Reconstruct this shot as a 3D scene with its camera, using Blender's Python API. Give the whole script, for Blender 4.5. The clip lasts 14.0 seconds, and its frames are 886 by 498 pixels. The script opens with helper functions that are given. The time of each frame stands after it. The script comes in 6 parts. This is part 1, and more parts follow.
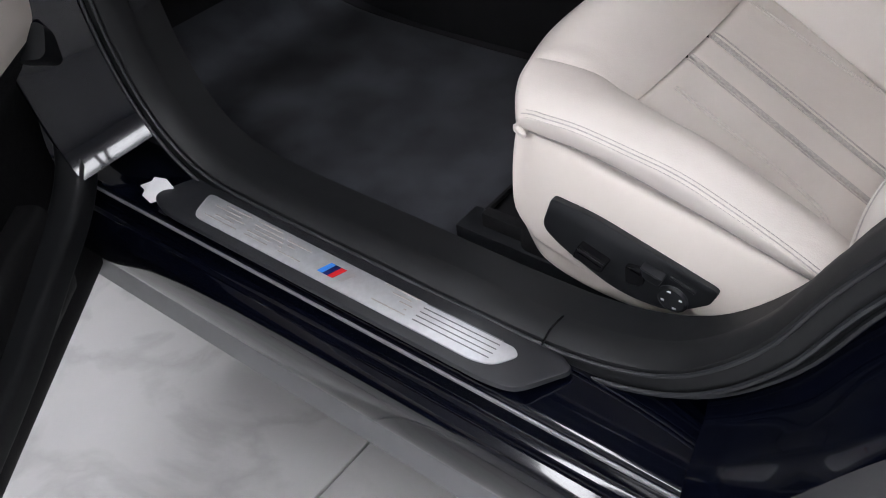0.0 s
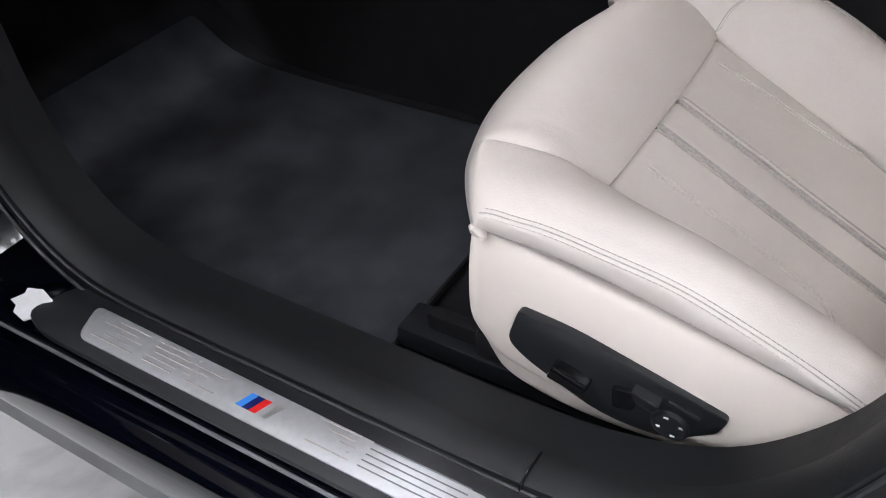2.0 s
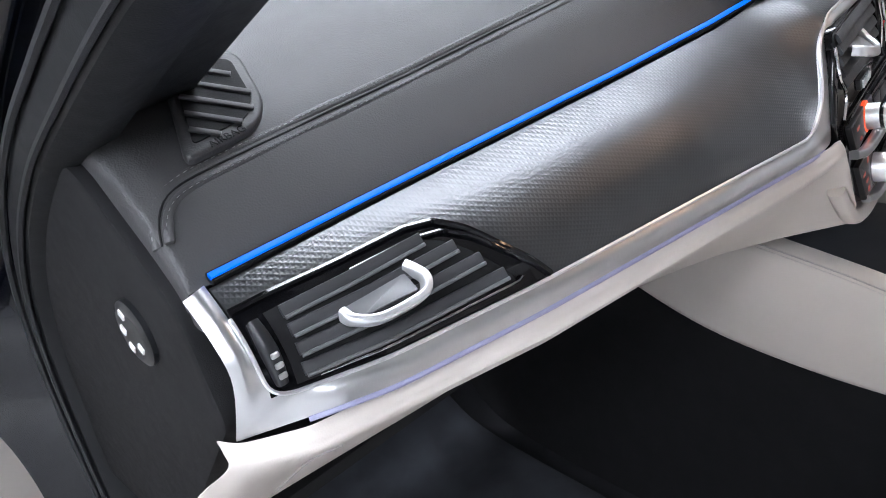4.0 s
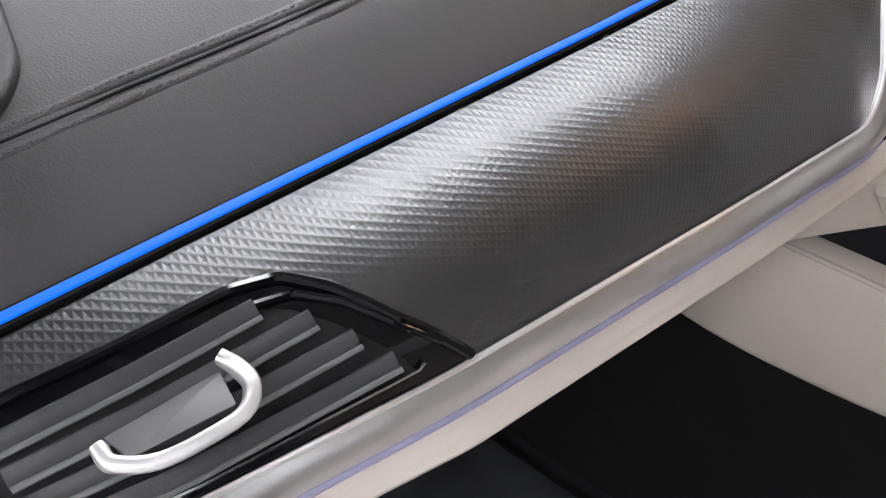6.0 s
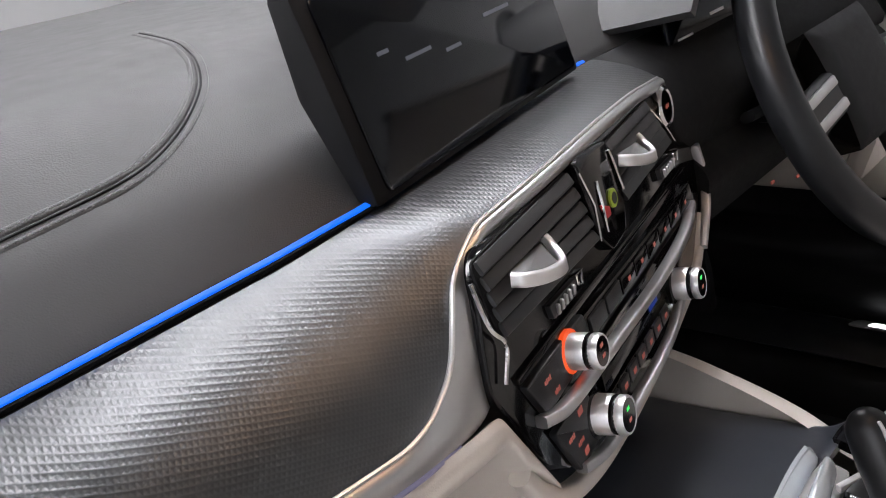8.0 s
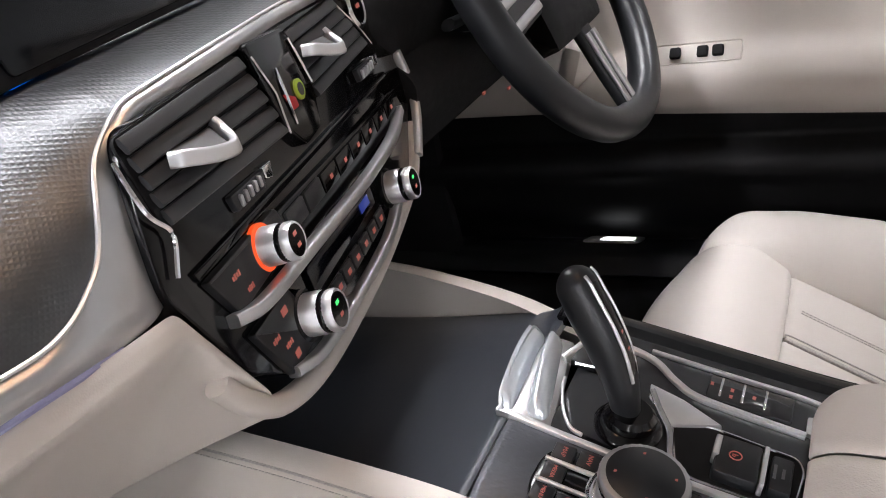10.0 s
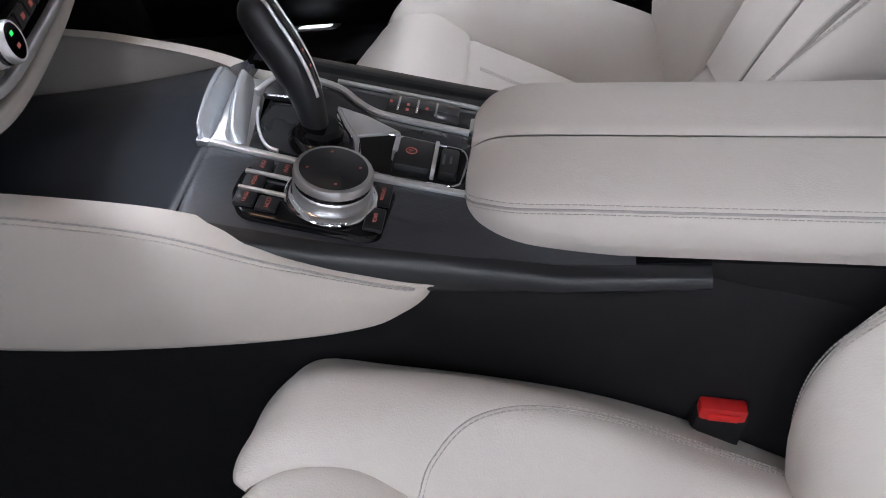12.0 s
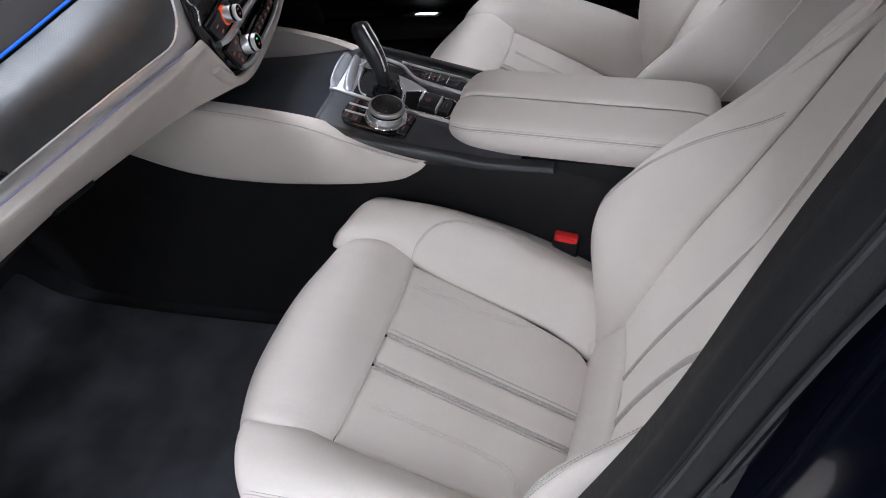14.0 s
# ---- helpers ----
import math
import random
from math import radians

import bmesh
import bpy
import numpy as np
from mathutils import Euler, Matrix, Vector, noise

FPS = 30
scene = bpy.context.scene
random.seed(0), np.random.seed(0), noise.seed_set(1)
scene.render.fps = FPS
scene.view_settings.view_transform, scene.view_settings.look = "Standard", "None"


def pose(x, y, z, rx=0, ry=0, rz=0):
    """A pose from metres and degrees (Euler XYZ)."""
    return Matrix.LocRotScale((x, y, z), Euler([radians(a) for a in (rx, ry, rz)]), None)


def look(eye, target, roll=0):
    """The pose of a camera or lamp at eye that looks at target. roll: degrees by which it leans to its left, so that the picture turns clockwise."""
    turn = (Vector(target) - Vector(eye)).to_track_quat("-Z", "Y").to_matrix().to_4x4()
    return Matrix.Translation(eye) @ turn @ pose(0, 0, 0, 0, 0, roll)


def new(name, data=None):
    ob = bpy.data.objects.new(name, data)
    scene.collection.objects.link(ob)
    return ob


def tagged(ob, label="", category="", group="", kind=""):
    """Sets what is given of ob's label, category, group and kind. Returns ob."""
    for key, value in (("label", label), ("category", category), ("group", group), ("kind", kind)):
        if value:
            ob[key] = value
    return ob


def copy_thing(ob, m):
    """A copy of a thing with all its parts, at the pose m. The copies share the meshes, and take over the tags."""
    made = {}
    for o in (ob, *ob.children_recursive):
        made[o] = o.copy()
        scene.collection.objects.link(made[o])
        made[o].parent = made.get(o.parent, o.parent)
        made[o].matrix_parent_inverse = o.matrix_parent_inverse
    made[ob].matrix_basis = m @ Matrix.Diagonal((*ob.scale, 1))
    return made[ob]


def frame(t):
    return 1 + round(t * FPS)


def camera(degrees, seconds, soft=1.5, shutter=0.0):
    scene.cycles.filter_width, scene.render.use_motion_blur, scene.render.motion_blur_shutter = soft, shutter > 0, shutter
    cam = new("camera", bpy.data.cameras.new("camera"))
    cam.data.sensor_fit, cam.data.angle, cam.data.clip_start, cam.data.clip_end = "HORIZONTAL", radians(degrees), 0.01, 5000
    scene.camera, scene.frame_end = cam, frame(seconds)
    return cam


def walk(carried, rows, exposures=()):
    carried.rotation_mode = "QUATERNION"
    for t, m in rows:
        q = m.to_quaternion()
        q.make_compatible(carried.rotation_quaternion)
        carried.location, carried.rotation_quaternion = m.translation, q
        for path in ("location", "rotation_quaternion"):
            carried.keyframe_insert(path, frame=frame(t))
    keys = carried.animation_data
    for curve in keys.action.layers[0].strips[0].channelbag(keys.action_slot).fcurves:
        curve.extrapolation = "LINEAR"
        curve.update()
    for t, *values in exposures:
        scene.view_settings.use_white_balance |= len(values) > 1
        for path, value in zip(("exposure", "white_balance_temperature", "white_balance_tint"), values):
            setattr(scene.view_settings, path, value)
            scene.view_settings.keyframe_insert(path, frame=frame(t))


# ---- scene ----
cam = camera(54.5, 14.0, soft=1.0)
PATH = [
    (0, (0.446, -1.208, 1.075), (-0.567, -0.098, -0.244), -7.1),
    (0.5, (0.384, -1.171, 1.027), (-0.461, 0.024, -0.336), -5.4),
    (1, (0.342, -1.161, 1.011), (-0.471, 0.041, -0.365), -5.6),
    (1.5, (0.325, -1.139, 1.01), (-0.492, 0.091, -0.339), -6.1),
    (2, (0.323, -1.093, 1.04), (-0.544, 0.167, -0.248), -5.0),
    (2.5, (0.342, -0.997, 1.137), (-0.751, 0.218, -0.016), -10.4),
    (3, (0.354, -0.912, 1.224), (-0.94, 0.273, 0.263), -12.4),
    (3.5, (0.274, -0.89, 1.25), (-1.127, 0.245, 0.384), -11.7),
    (3.7, (0.227, -0.876, 1.246), (-1.177, 0.248, 0.369), -11.3),
    (5.9, (0.077, -0.72, 1.192), (-1.225, 0.283, 0.24), -9.8),
    (6.1, (0.072, -0.692, 1.203), (-1.186, 0.271, 0.16), -9.0),
    (6.5, (0.11, -0.645, 1.179), (-1.316, 0.428, 0.275), -11.9),
    (7, (0.128, -0.58, 1.182), (-1.276, 0.539, 0.301), -12.4),
    (7.5, (0.147, -0.525, 1.203), (-1.24, 0.66, 0.384), -12.3),
    (7.7, (0.153, -0.503, 1.21), (-1.223, 0.721, 0.431), -11.9),
    (9.8, (0.193, -0.46, 1.142), (-0.79, 1.092, 0.349), -13.2),
    (10, (0.181, -0.456, 1.126), (-0.745, 1.092, 0.262), -13.3),
    (10.5, (0.17, -0.453, 1.086), (-0.607, 1.058, 0.031), -13.7),
    (11, (0.168, -0.45, 1.07), (-0.389, 1.069, -0.105), -12.4),
    (11.5, (0.19, -0.465, 1.067), (-0.201, 1.054, -0.173), -10.0),
    (12, (0.22, -0.536, 1.087), (-0.114, 0.962, -0.195), -10.0),
    (12.5, (0.289, -0.647, 1.154), (-0.126, 0.785, -0.179), -12.5),
    (13, (0.391, -0.782, 1.257), (-0.11, 0.616, -0.082), -13.3),
    (13.5, (0.469, -0.897, 1.344), (-0.142, 0.462, 0.011), -13.9),
    (14, (0.557, -1.043, 1.416), (-0.108, 0.317, 0.109), -13.4),
]
walk(cam, [(t, look(eye, target, roll)) for t, eye, target, roll in PATH],
     ((0, 0.0, 6350, 10), (0.5, 0.12, 6350, 10), (1.5, 0.08, 6350, 10), (2.5, 0.25, 6300, 10), (3.0, 0.5, 6050, 10), (3.5, 0.75, 5950, 8), (6.0, 0.55, 6550, 10), (6.5, 0.40, 6700, 10), (7.5, 0.4, 6500, 10), (10, 0.68, 6500, 10), (11, 0.28, 6180, 10), (11.5, 0.25, 6060, 10), (12.5, 0.0, 6030, 9), (14, 0.06, 6020, 9)))

# ---------------------------------------------------------------- light
# x runs to the car's rear, y from the passenger to the driver, z up; the car's middle is y = 0
scene.view_settings.exposure = 0.0
world = bpy.data.worlds.new("world")
scene.world = world
world.use_nodes = True
world.node_tree.nodes["Background"].inputs[0].default_value = (0.9, 0.95, 1.0, 1)
world.node_tree.nodes["Background"].inputs[1].default_value = 0.05


# ---------------------------------------------------------------- materials
def material(name, base, rough=0.5, metal=0.0, vary=0.12, scale=30.0, bump=0.0, bump_scale=400.0, coat=0.0, sheen=0.0, emit=None, power=0.0, spec=0.5, kind="noise", wrinkle=0.0):
    mat = bpy.data.materials.new(name)
    mat.use_nodes = True
    nt = mat.node_tree
    b = nt.nodes["Principled BSDF"]
    b.inputs["Roughness"].default_value = rough
    b.inputs["Metallic"].default_value = metal
    b.inputs["Specular IOR Level"].default_value = spec
    b.inputs["Coat Weight"].default_value = coat
    b.inputs["Coat Roughness"].default_value = 0.04
    b.inputs["Sheen Weight"].default_value = sheen
    co = nt.nodes.new("ShaderNodeTexCoord")
    n1 = nt.nodes.new("ShaderNodeTexNoise")
    n1.inputs["Scale"].default_value = scale
    n1.inputs["Detail"].default_value = 6
    nt.links.new(co.outputs["Object"], n1.inputs["Vector"])
    ramp = nt.nodes.new("ShaderNodeValToRGB")
    ramp.color_ramp.elements[0].position, ramp.color_ramp.elements[1].position = 0.3, 0.7
    ramp.color_ramp.elements[0].color = (*[c * (1 - vary) for c in base], 1)
    ramp.color_ramp.elements[1].color = (*[min(1, c * (1 + vary)) for c in base], 1)
    nt.links.new(n1.outputs["Fac"], ramp.inputs["Fac"])
    nt.links.new(ramp.outputs["Color"], b.inputs["Base Color"])
    rr = nt.nodes.new("ShaderNodeMapRange")
    rr.inputs["To Min"].default_value, rr.inputs["To Max"].default_value = max(0.02, rough * 0.85), min(1, rough * 1.15)
    n3 = nt.nodes.new("ShaderNodeTexNoise")
    n3.inputs["Scale"].default_value = scale * 4
    nt.links.new(co.outputs["Object"], n3.inputs["Vector"])
    nt.links.new(n3.outputs["Fac"], rr.inputs["Value"])
    nt.links.new(rr.outputs["Result"], b.inputs["Roughness"])
    if bump:
        bn = nt.nodes.new("ShaderNodeBump")
        bn.inputs["Strength"].default_value, bn.inputs["Distance"].default_value = bump, 0.001
        if kind == "leather":
            t = nt.nodes.new("ShaderNodeTexVoronoi")
            t.feature = "SMOOTH_F1"
            t.inputs["Scale"].default_value = bump_scale
            nt.links.new(co.outputs["Object"], t.inputs["Vector"])
            nt.links.new(t.outputs["Distance"], bn.inputs["Height"])
        elif kind == "weave":
            waves = []
            for turn in (20, -48):
                mp = nt.nodes.new("ShaderNodeMapping")
                mp.inputs["Rotation"].default_value = (radians(turn), 0, 0)
                nt.links.new(co.outputs["Object"], mp.inputs["Vector"])
                w = nt.nodes.new("ShaderNodeTexWave")
                w.bands_direction = "Z"
                w.inputs["Scale"].default_value = bump_scale
                w.inputs["Distortion"].default_value = 0.15
                nt.links.new(mp.outputs["Vector"], w.inputs["Vector"])
                waves.append(w)
            mx = nt.nodes.new("ShaderNodeMath")
            mx.operation = "MAXIMUM"
            nt.links.new(waves[0].outputs["Fac"], mx.inputs[0])
            weak = nt.nodes.new("ShaderNodeMath")
            weak.operation = "MULTIPLY"
            weak.inputs[1].default_value = 0.9
            nt.links.new(waves[1].outputs["Fac"], weak.inputs[0])
            nt.links.new(weak.outputs[0], mx.inputs[1])
            nt.links.new(mx.outputs[0], bn.inputs["Height"])
        else:
            t = nt.nodes.new("ShaderNodeTexNoise")
            t.inputs["Scale"].default_value = bump_scale
            t.inputs["Detail"].default_value = 4
            nt.links.new(co.outputs["Object"], t.inputs["Vector"])
            nt.links.new(t.outputs["Fac"], bn.inputs["Height"])
        nt.links.new(bn.outputs["Normal"], b.inputs["Normal"])
        if wrinkle:
            soft = nt.nodes.new("ShaderNodeTexNoise")
            soft.inputs["Scale"].default_value, soft.inputs["Detail"].default_value, soft.inputs["Distortion"].default_value = 13, 5, 1.2
            nt.links.new(co.outputs["Object"], soft.inputs["Vector"])
            bw = nt.nodes.new("ShaderNodeBump")
            bw.inputs["Strength"].default_value, bw.inputs["Distance"].default_value = wrinkle, 0.006
            nt.links.new(soft.outputs["Fac"], bw.inputs["Height"])
            nt.links.new(bw.outputs["Normal"], bn.inputs["Normal"])
    if emit:
        b.inputs["Emission Color"].default_value = (*emit, 1)
        b.inputs["Emission Strength"].default_value = power
    return mat


CREAM = material("cream_leather", (0.665, 0.615, 0.572), 0.46, wrinkle=0.2, vary=0.035, scale=9, bump=0.16, bump_scale=900, kind="leather", spec=0.4)
CREAM_VINYL = material("cream_vinyl", (0.655, 0.60, 0.55), 0.44, vary=0.03, scale=12, bump=0.12, bump_scale=1200, kind="leather", spec=0.4)
STRIP = material("grey_piping", (0.46, 0.43, 0.405), 0.7, vary=0.2, scale=400, bump=0.5, bump_scale=1500)
THREAD = material("grey_thread", (0.42, 0.39, 0.37), 0.7, vary=0.1, scale=300)
CARPET = material("black_carpet", (0.022, 0.022, 0.025), 0.95, vary=0.35, scale=14, bump=0.9, bump_scale=900, sheen=0.03, spec=0.1)
MAT_PILE = material("velour_mat", (0.043, 0.046, 0.054), 0.95, vary=0.5, scale=9, bump=0.8, bump_scale=1100, sheen=0.06, spec=0.1)
BLACK_PLASTIC = material("black_plastic", (0.0115, 0.0115, 0.0125), 0.64, vary=0.15, scale=30, bump=0.25, bump_scale=1500, spec=0.18)
SEAL = material("rubber_seal", (0.0095, 0.0102, 0.0115), 0.52, vary=0.15, scale=25, bump=0.2, bump_scale=900, spec=0.3)
SILL_GREY = material("sill_plastic", (0.016, 0.017, 0.020), 0.42, vary=0.12, scale=30, bump=0.25, bump_scale=1400)
DASH = material("dash_leather", (0.052, 0.0515, 0.053), 0.5, vary=0.06, scale=12, bump=0.2, bump_scale=1100, kind="leather")
PAINT = material("dark_blue_paint", (0.0014, 0.0019, 0.0048), 0.12, vary=0.1, scale=8, coat=0.5, spec=0.25)
GLOSS = material("piano_black", (0.005, 0.005, 0.006), 0.09, vary=0.1, scale=20, coat=0.1, spec=0.3)
SATIN = material("satin_black", (0.013, 0.014, 0.016), 0.33, vary=0.1, scale=20, bump=0.08, bump_scale=1500)
SLAT = material("vent_grey", (0.042, 0.043, 0.046), 0.45, vary=0.1, scale=30, bump=0.1, bump_scale=1500)
SILVER = material("satin_silver", (0.60, 0.60, 0.605), 0.33, metal=0.9, vary=0.04, scale=60)
# on the sill this grey stands in for reflected floor and edge highlight
SKIRT = material("grey_skirt", (0.17, 0.17, 0.18), 0.4, vary=0.08, scale=20, bump=0.1, bump_scale=900)
LID = material("satin_lid", (0.032, 0.036, 0.045), 0.33, vary=0.08, scale=20, bump=0.06, bump_scale=1500)
THREAD_LIGHT = material("cream_thread", (0.61, 0.57, 0.54), 0.7, vary=0.1, scale=300)
BRIGHT = material("bright_satin_metal", (0.90, 0.90, 0.91), 0.345, metal=0.8, vary=0.02, scale=60)
# on the selector panel the grey base imitates the ceiling's reflection
PANEL_GREY = material("gloss_grey", (0.032, 0.033, 0.036), 0.15, vary=0.08, scale=30, coat=0.3, spec=0.5)
CHROME = material("chrome", (0.82, 0.82, 0.83), 0.12, metal=1.0, vary=0.02, scale=60)
PLATE = material("brushed_plate", (0.58, 0.59, 0.61), 0.4, metal=0.6, vary=0.06, scale=120, bump=0.05, bump_scale=900)
DECOR = material("textured_decor", (0.116, 0.118, 0.122), 0.355, metal=0.9, vary=0.06, scale=40, bump=0.16, bump_scale=140, kind="weave")
DECOR_DARK = material("textured_console", (0.074, 0.078, 0.089), 0.36, metal=0.45, vary=0.06, scale=40, bump=0.15, bump_scale=120, kind="weave")
BLUE_LED = material("blue_light_strip", (0.0, 0.03, 0.3), 0.6, emit=(0.0, 0.145, 1.0), power=0.8)
VIOLET_LED = material("violet_light_strip", (0.3, 0.3, 0.42), 0.4, emit=(0.45, 0.43, 1.0), power=0.04)
RED = material("red_plastic", (0.55, 0.02, 0.02), 0.35, vary=0.08, scale=50)
RED_LIT = material("red_lit", (0.32, 0.09, 0.075), 0.5, emit=(1.0, 0.26, 0.20), power=0.12)
ORANGE_LIT = material("orange_lit", (0.7, 0.1, 0.02), 0.4, emit=(1.0, 0.10, 0.02), power=0.42)
GREEN_LIT = material("green_lit", (0.05, 0.5, 0.1), 0.4, emit=(0.05, 0.9, 0.15), power=0.7)
THREAD_DARK = material("dark_thread", (0.34, 0.338, 0.335), 0.7)
BLUE_DIM = material("blue_display_figure", (0.01, 0.02, 0.08), 0.3, emit=(0.05, 0.12, 0.9), power=0.12)
SCREEN_LIT = material("dim_screen_text", (0.05, 0.05, 0.06), 0.3, emit=(0.6, 0.65, 0.8), power=0.06)
VENT_EDGE = material("vent_slat_edge", (0.13, 0.13, 0.135), 0.4, vary=0.08, scale=30)
# glow made up for the bright highlight on the driver's sill
SILL_GLOW = material("white_glow", (0.8, 0.8, 0.8), 0.4, emit=(0.95, 0.97, 1.0), power=1.6)
LIME = material("lime_sticker", (0.45, 0.62, 0.06), 0.5)
M_BLUE = material("light_blue_enamel", (0.05, 0.25, 0.75), 0.3)
M_NAVY = material("navy_enamel", (0.01, 0.02, 0.12), 0.3)
M_RED = material("red_enamel", (0.65, 0.02, 0.02), 0.3)
LABEL_WHITE = material("white_label", (0.8, 0.8, 0.8), 0.5)
SCREEN = material("dark_screen", (0.003, 0.004, 0.007), 0.08, spec=0.25, vary=0.05)
HEAD = material("headliner_cloth", (0.55, 0.53, 0.50), 0.9, vary=0.05, bump=0.3, bump_scale=800)
GLASSY = material("frosted_silver", (0.72, 0.76, 0.80), 0.22, metal=0.55, vary=0.05, scale=40)
WALL = material("showroom_paint", (0.38, 0.38, 0.38), 0.7, vary=0.04, scale=2, bump=0.1, bump_scale=200)
GROUT = material("grout", (0.30, 0.30, 0.30), 0.9, vary=0.1)
LAMP = material("lamp_panel", (0.9, 0.9, 0.9), 0.5, emit=(0.965, 0.96, 1.0), power=23.0)
WARM_LAMP = material("warm_lamp", (0.9, 0.8, 0.7), 0.5, emit=(1.0, 0.60, 0.34), power=10.0)


def marble():
    mat = material("marble_tile", (0.46, 0.455, 0.45), 0.18, vary=0.07, scale=3.2)
    nt = mat.node_tree
    b = nt.nodes["Principled BSDF"]
    ramp = [n for n in nt.nodes if n.bl_idname == "ShaderNodeValToRGB"][0]
    co = [n for n in nt.nodes if n.bl_idname == "ShaderNodeTexCoord"][0]
    info = nt.nodes.new("ShaderNodeObjectInfo")
    add = nt.nodes.new("ShaderNodeVectorMath")
    add.operation = "MULTIPLY_ADD"
    add.inputs[1].default_value = (7, 7, 7)
    nt.links.new(info.outputs["Random"], add.inputs[0])
    nt.links.new(co.outputs["Object"], add.inputs[2])
    vein = nt.nodes.new("ShaderNodeTexNoise")
    vein.inputs["Scale"].default_value, vein.inputs["Detail"].default_value, vein.inputs["Distortion"].default_value = 2.2, 9, 1.8
    nt.links.new(add.outputs[0], vein.inputs["Vector"])
    edge = nt.nodes.new("ShaderNodeValToRGB")
    els = edge.color_ramp.elements
    els[0].position, els[0].color = 0.44, (1, 1, 1, 1)
    els[1].position, els[1].color = 0.56, (1, 1, 1, 1)
    mid = els.new(0.5)
    mid.color = (0.86, 0.855, 0.85, 1)
    nt.links.new(vein.outputs["Fac"], edge.inputs["Fac"])
    mul = nt.nodes.new("ShaderNodeMix")
    mul.data_type, mul.blend_type = "RGBA", "MULTIPLY"
    mul.inputs["Factor"].default_value = 1.0
    nt.links.new(ramp.outputs["Color"], mul.inputs["A"])
    nt.links.new(edge.outputs["Color"], mul.inputs["B"])
    nt.links.new(mul.outputs["Result"], b.inputs["Base Color"])
    return mat


MARBLE = marble()


# ---------------------------------------------------------------- mesh helpers
def V(*a):
    return np.array(a, float)


def unit(v):
    v = np.asarray(v, float)
    return v / (np.linalg.norm(v) + 1e-12)


def thing(name, label, category, at=(0, 0, 0), group="", kind=""):
    ob = new(name)
    ob.location = at
    ob.empty_display_size = 0.05
    return tagged(ob, label, category, group, kind)


def adopt(ob, parent):
    if parent is not None:
        ob.parent = parent
        top = Vector(parent.location)
        p = parent.parent
        while p is not None:
            top += Vector(p.location)
            p = p.parent
        ob.location = Vector(ob.location) - top
    return ob


def raw(name, verts, faces, mat, parent, label="", smooth=True):
    me = bpy.data.meshes.new(name)
    me.from_pydata([tuple(v) for v in verts], [], [tuple(f) for f in faces])
    me.update()
    bm = bmesh.new()
    bm.from_mesh(me)
    bmesh.ops.recalc_face_normals(bm, faces=bm.faces)
    bm.to_mesh(me)
    bm.free()
    if smooth:
        me.polygons.foreach_set("use_smooth", [True] * len(me.polygons))
        me.set_sharp_from_angle(angle=radians(38))
    me.materials.append(mat)
    ob = new(name, me)
    adopt(ob, parent)
    return tagged(ob, label)


def part(name, bm, mat, parent, label="", smooth=True):
    """One bmesh as one mesh object under a thing or a part."""
    me = bpy.data.meshes.new(name)
    bmesh.ops.recalc_face_normals(bm, faces=bm.faces)
    bm.to_mesh(me)
    bm.free()
    if smooth:
        me.polygons.foreach_set("use_smooth", [True] * len(me.polygons))
        me.set_sharp_from_angle(angle=radians(35))
    me.materials.append(mat)
    ob = new(name, me)
    adopt(ob, parent)
    return tagged(ob, label)


def cr(pts, n, ease=False):
    """n points on a smooth curve through pts."""
    p = np.asarray(pts, float)
    k = len(p)
    if k == 2:
        q = np.linspace(0, 1, n)
        q = 0.5 - 0.5 * np.cos(np.pi * q) if ease else q
        return p[0] + (p[1] - p[0]) * q.reshape((-1,) + (1,) * (p.ndim - 1))
    e = np.concatenate([[2 * p[0] - p[1]], p, [2 * p[-1] - p[-2]]])
    q = np.linspace(0, 1, n)
    if ease:
        q = 0.55 * q + 0.45 * (0.5 - 0.5 * np.cos(np.pi * q))
    q = q * (k - 1)
    i = np.minimum(q.astype(int), k - 2)
    f = (q - i).reshape((-1,) + (1,) * (p.ndim - 1))
    a, b, c, d = e[i], e[i + 1], e[i + 2], e[i + 3]
    return 0.5 * (2 * b + (c - a) * f + (2 * a - 5 * b + 4 * c - d) * f**2 + (3 * b - a - 3 * c + d) * f**3)


def closed_curve(pts, n):
    p = np.asarray(pts, float)
    e = np.concatenate([p[-2:], p, p[:3]])
    k = len(p)
    out = cr(e, (len(e) - 1) * max(2, n // k) + 1)
    s = max(2, n // k)
    return out[2 * s : (2 + k) * s]


def net(C, m, n):
    C = np.asarray(C, float)
    return cr(np.swapaxes(cr(np.swapaxes(C, 0, 1), n, True), 0, 1), m, True)


def normals(P):
    du, dv = np.gradient(P, axis=0), np.gradient(P, axis=1)
    N = np.cross(du, dv)
    return N / (np.linalg.norm(N, axis=2, keepdims=True) + 1e-12)


def grid_faces(m, n, start=0, closed=False):
    out = []
    for i in range(m - 1):
        for j in range(n if closed else n - 1):
            k = (j + 1) % n
            out.append((start + i * n + j, start + i * n + k, start + (i + 1) * n + k, start + (i + 1) * n + j))
    return out


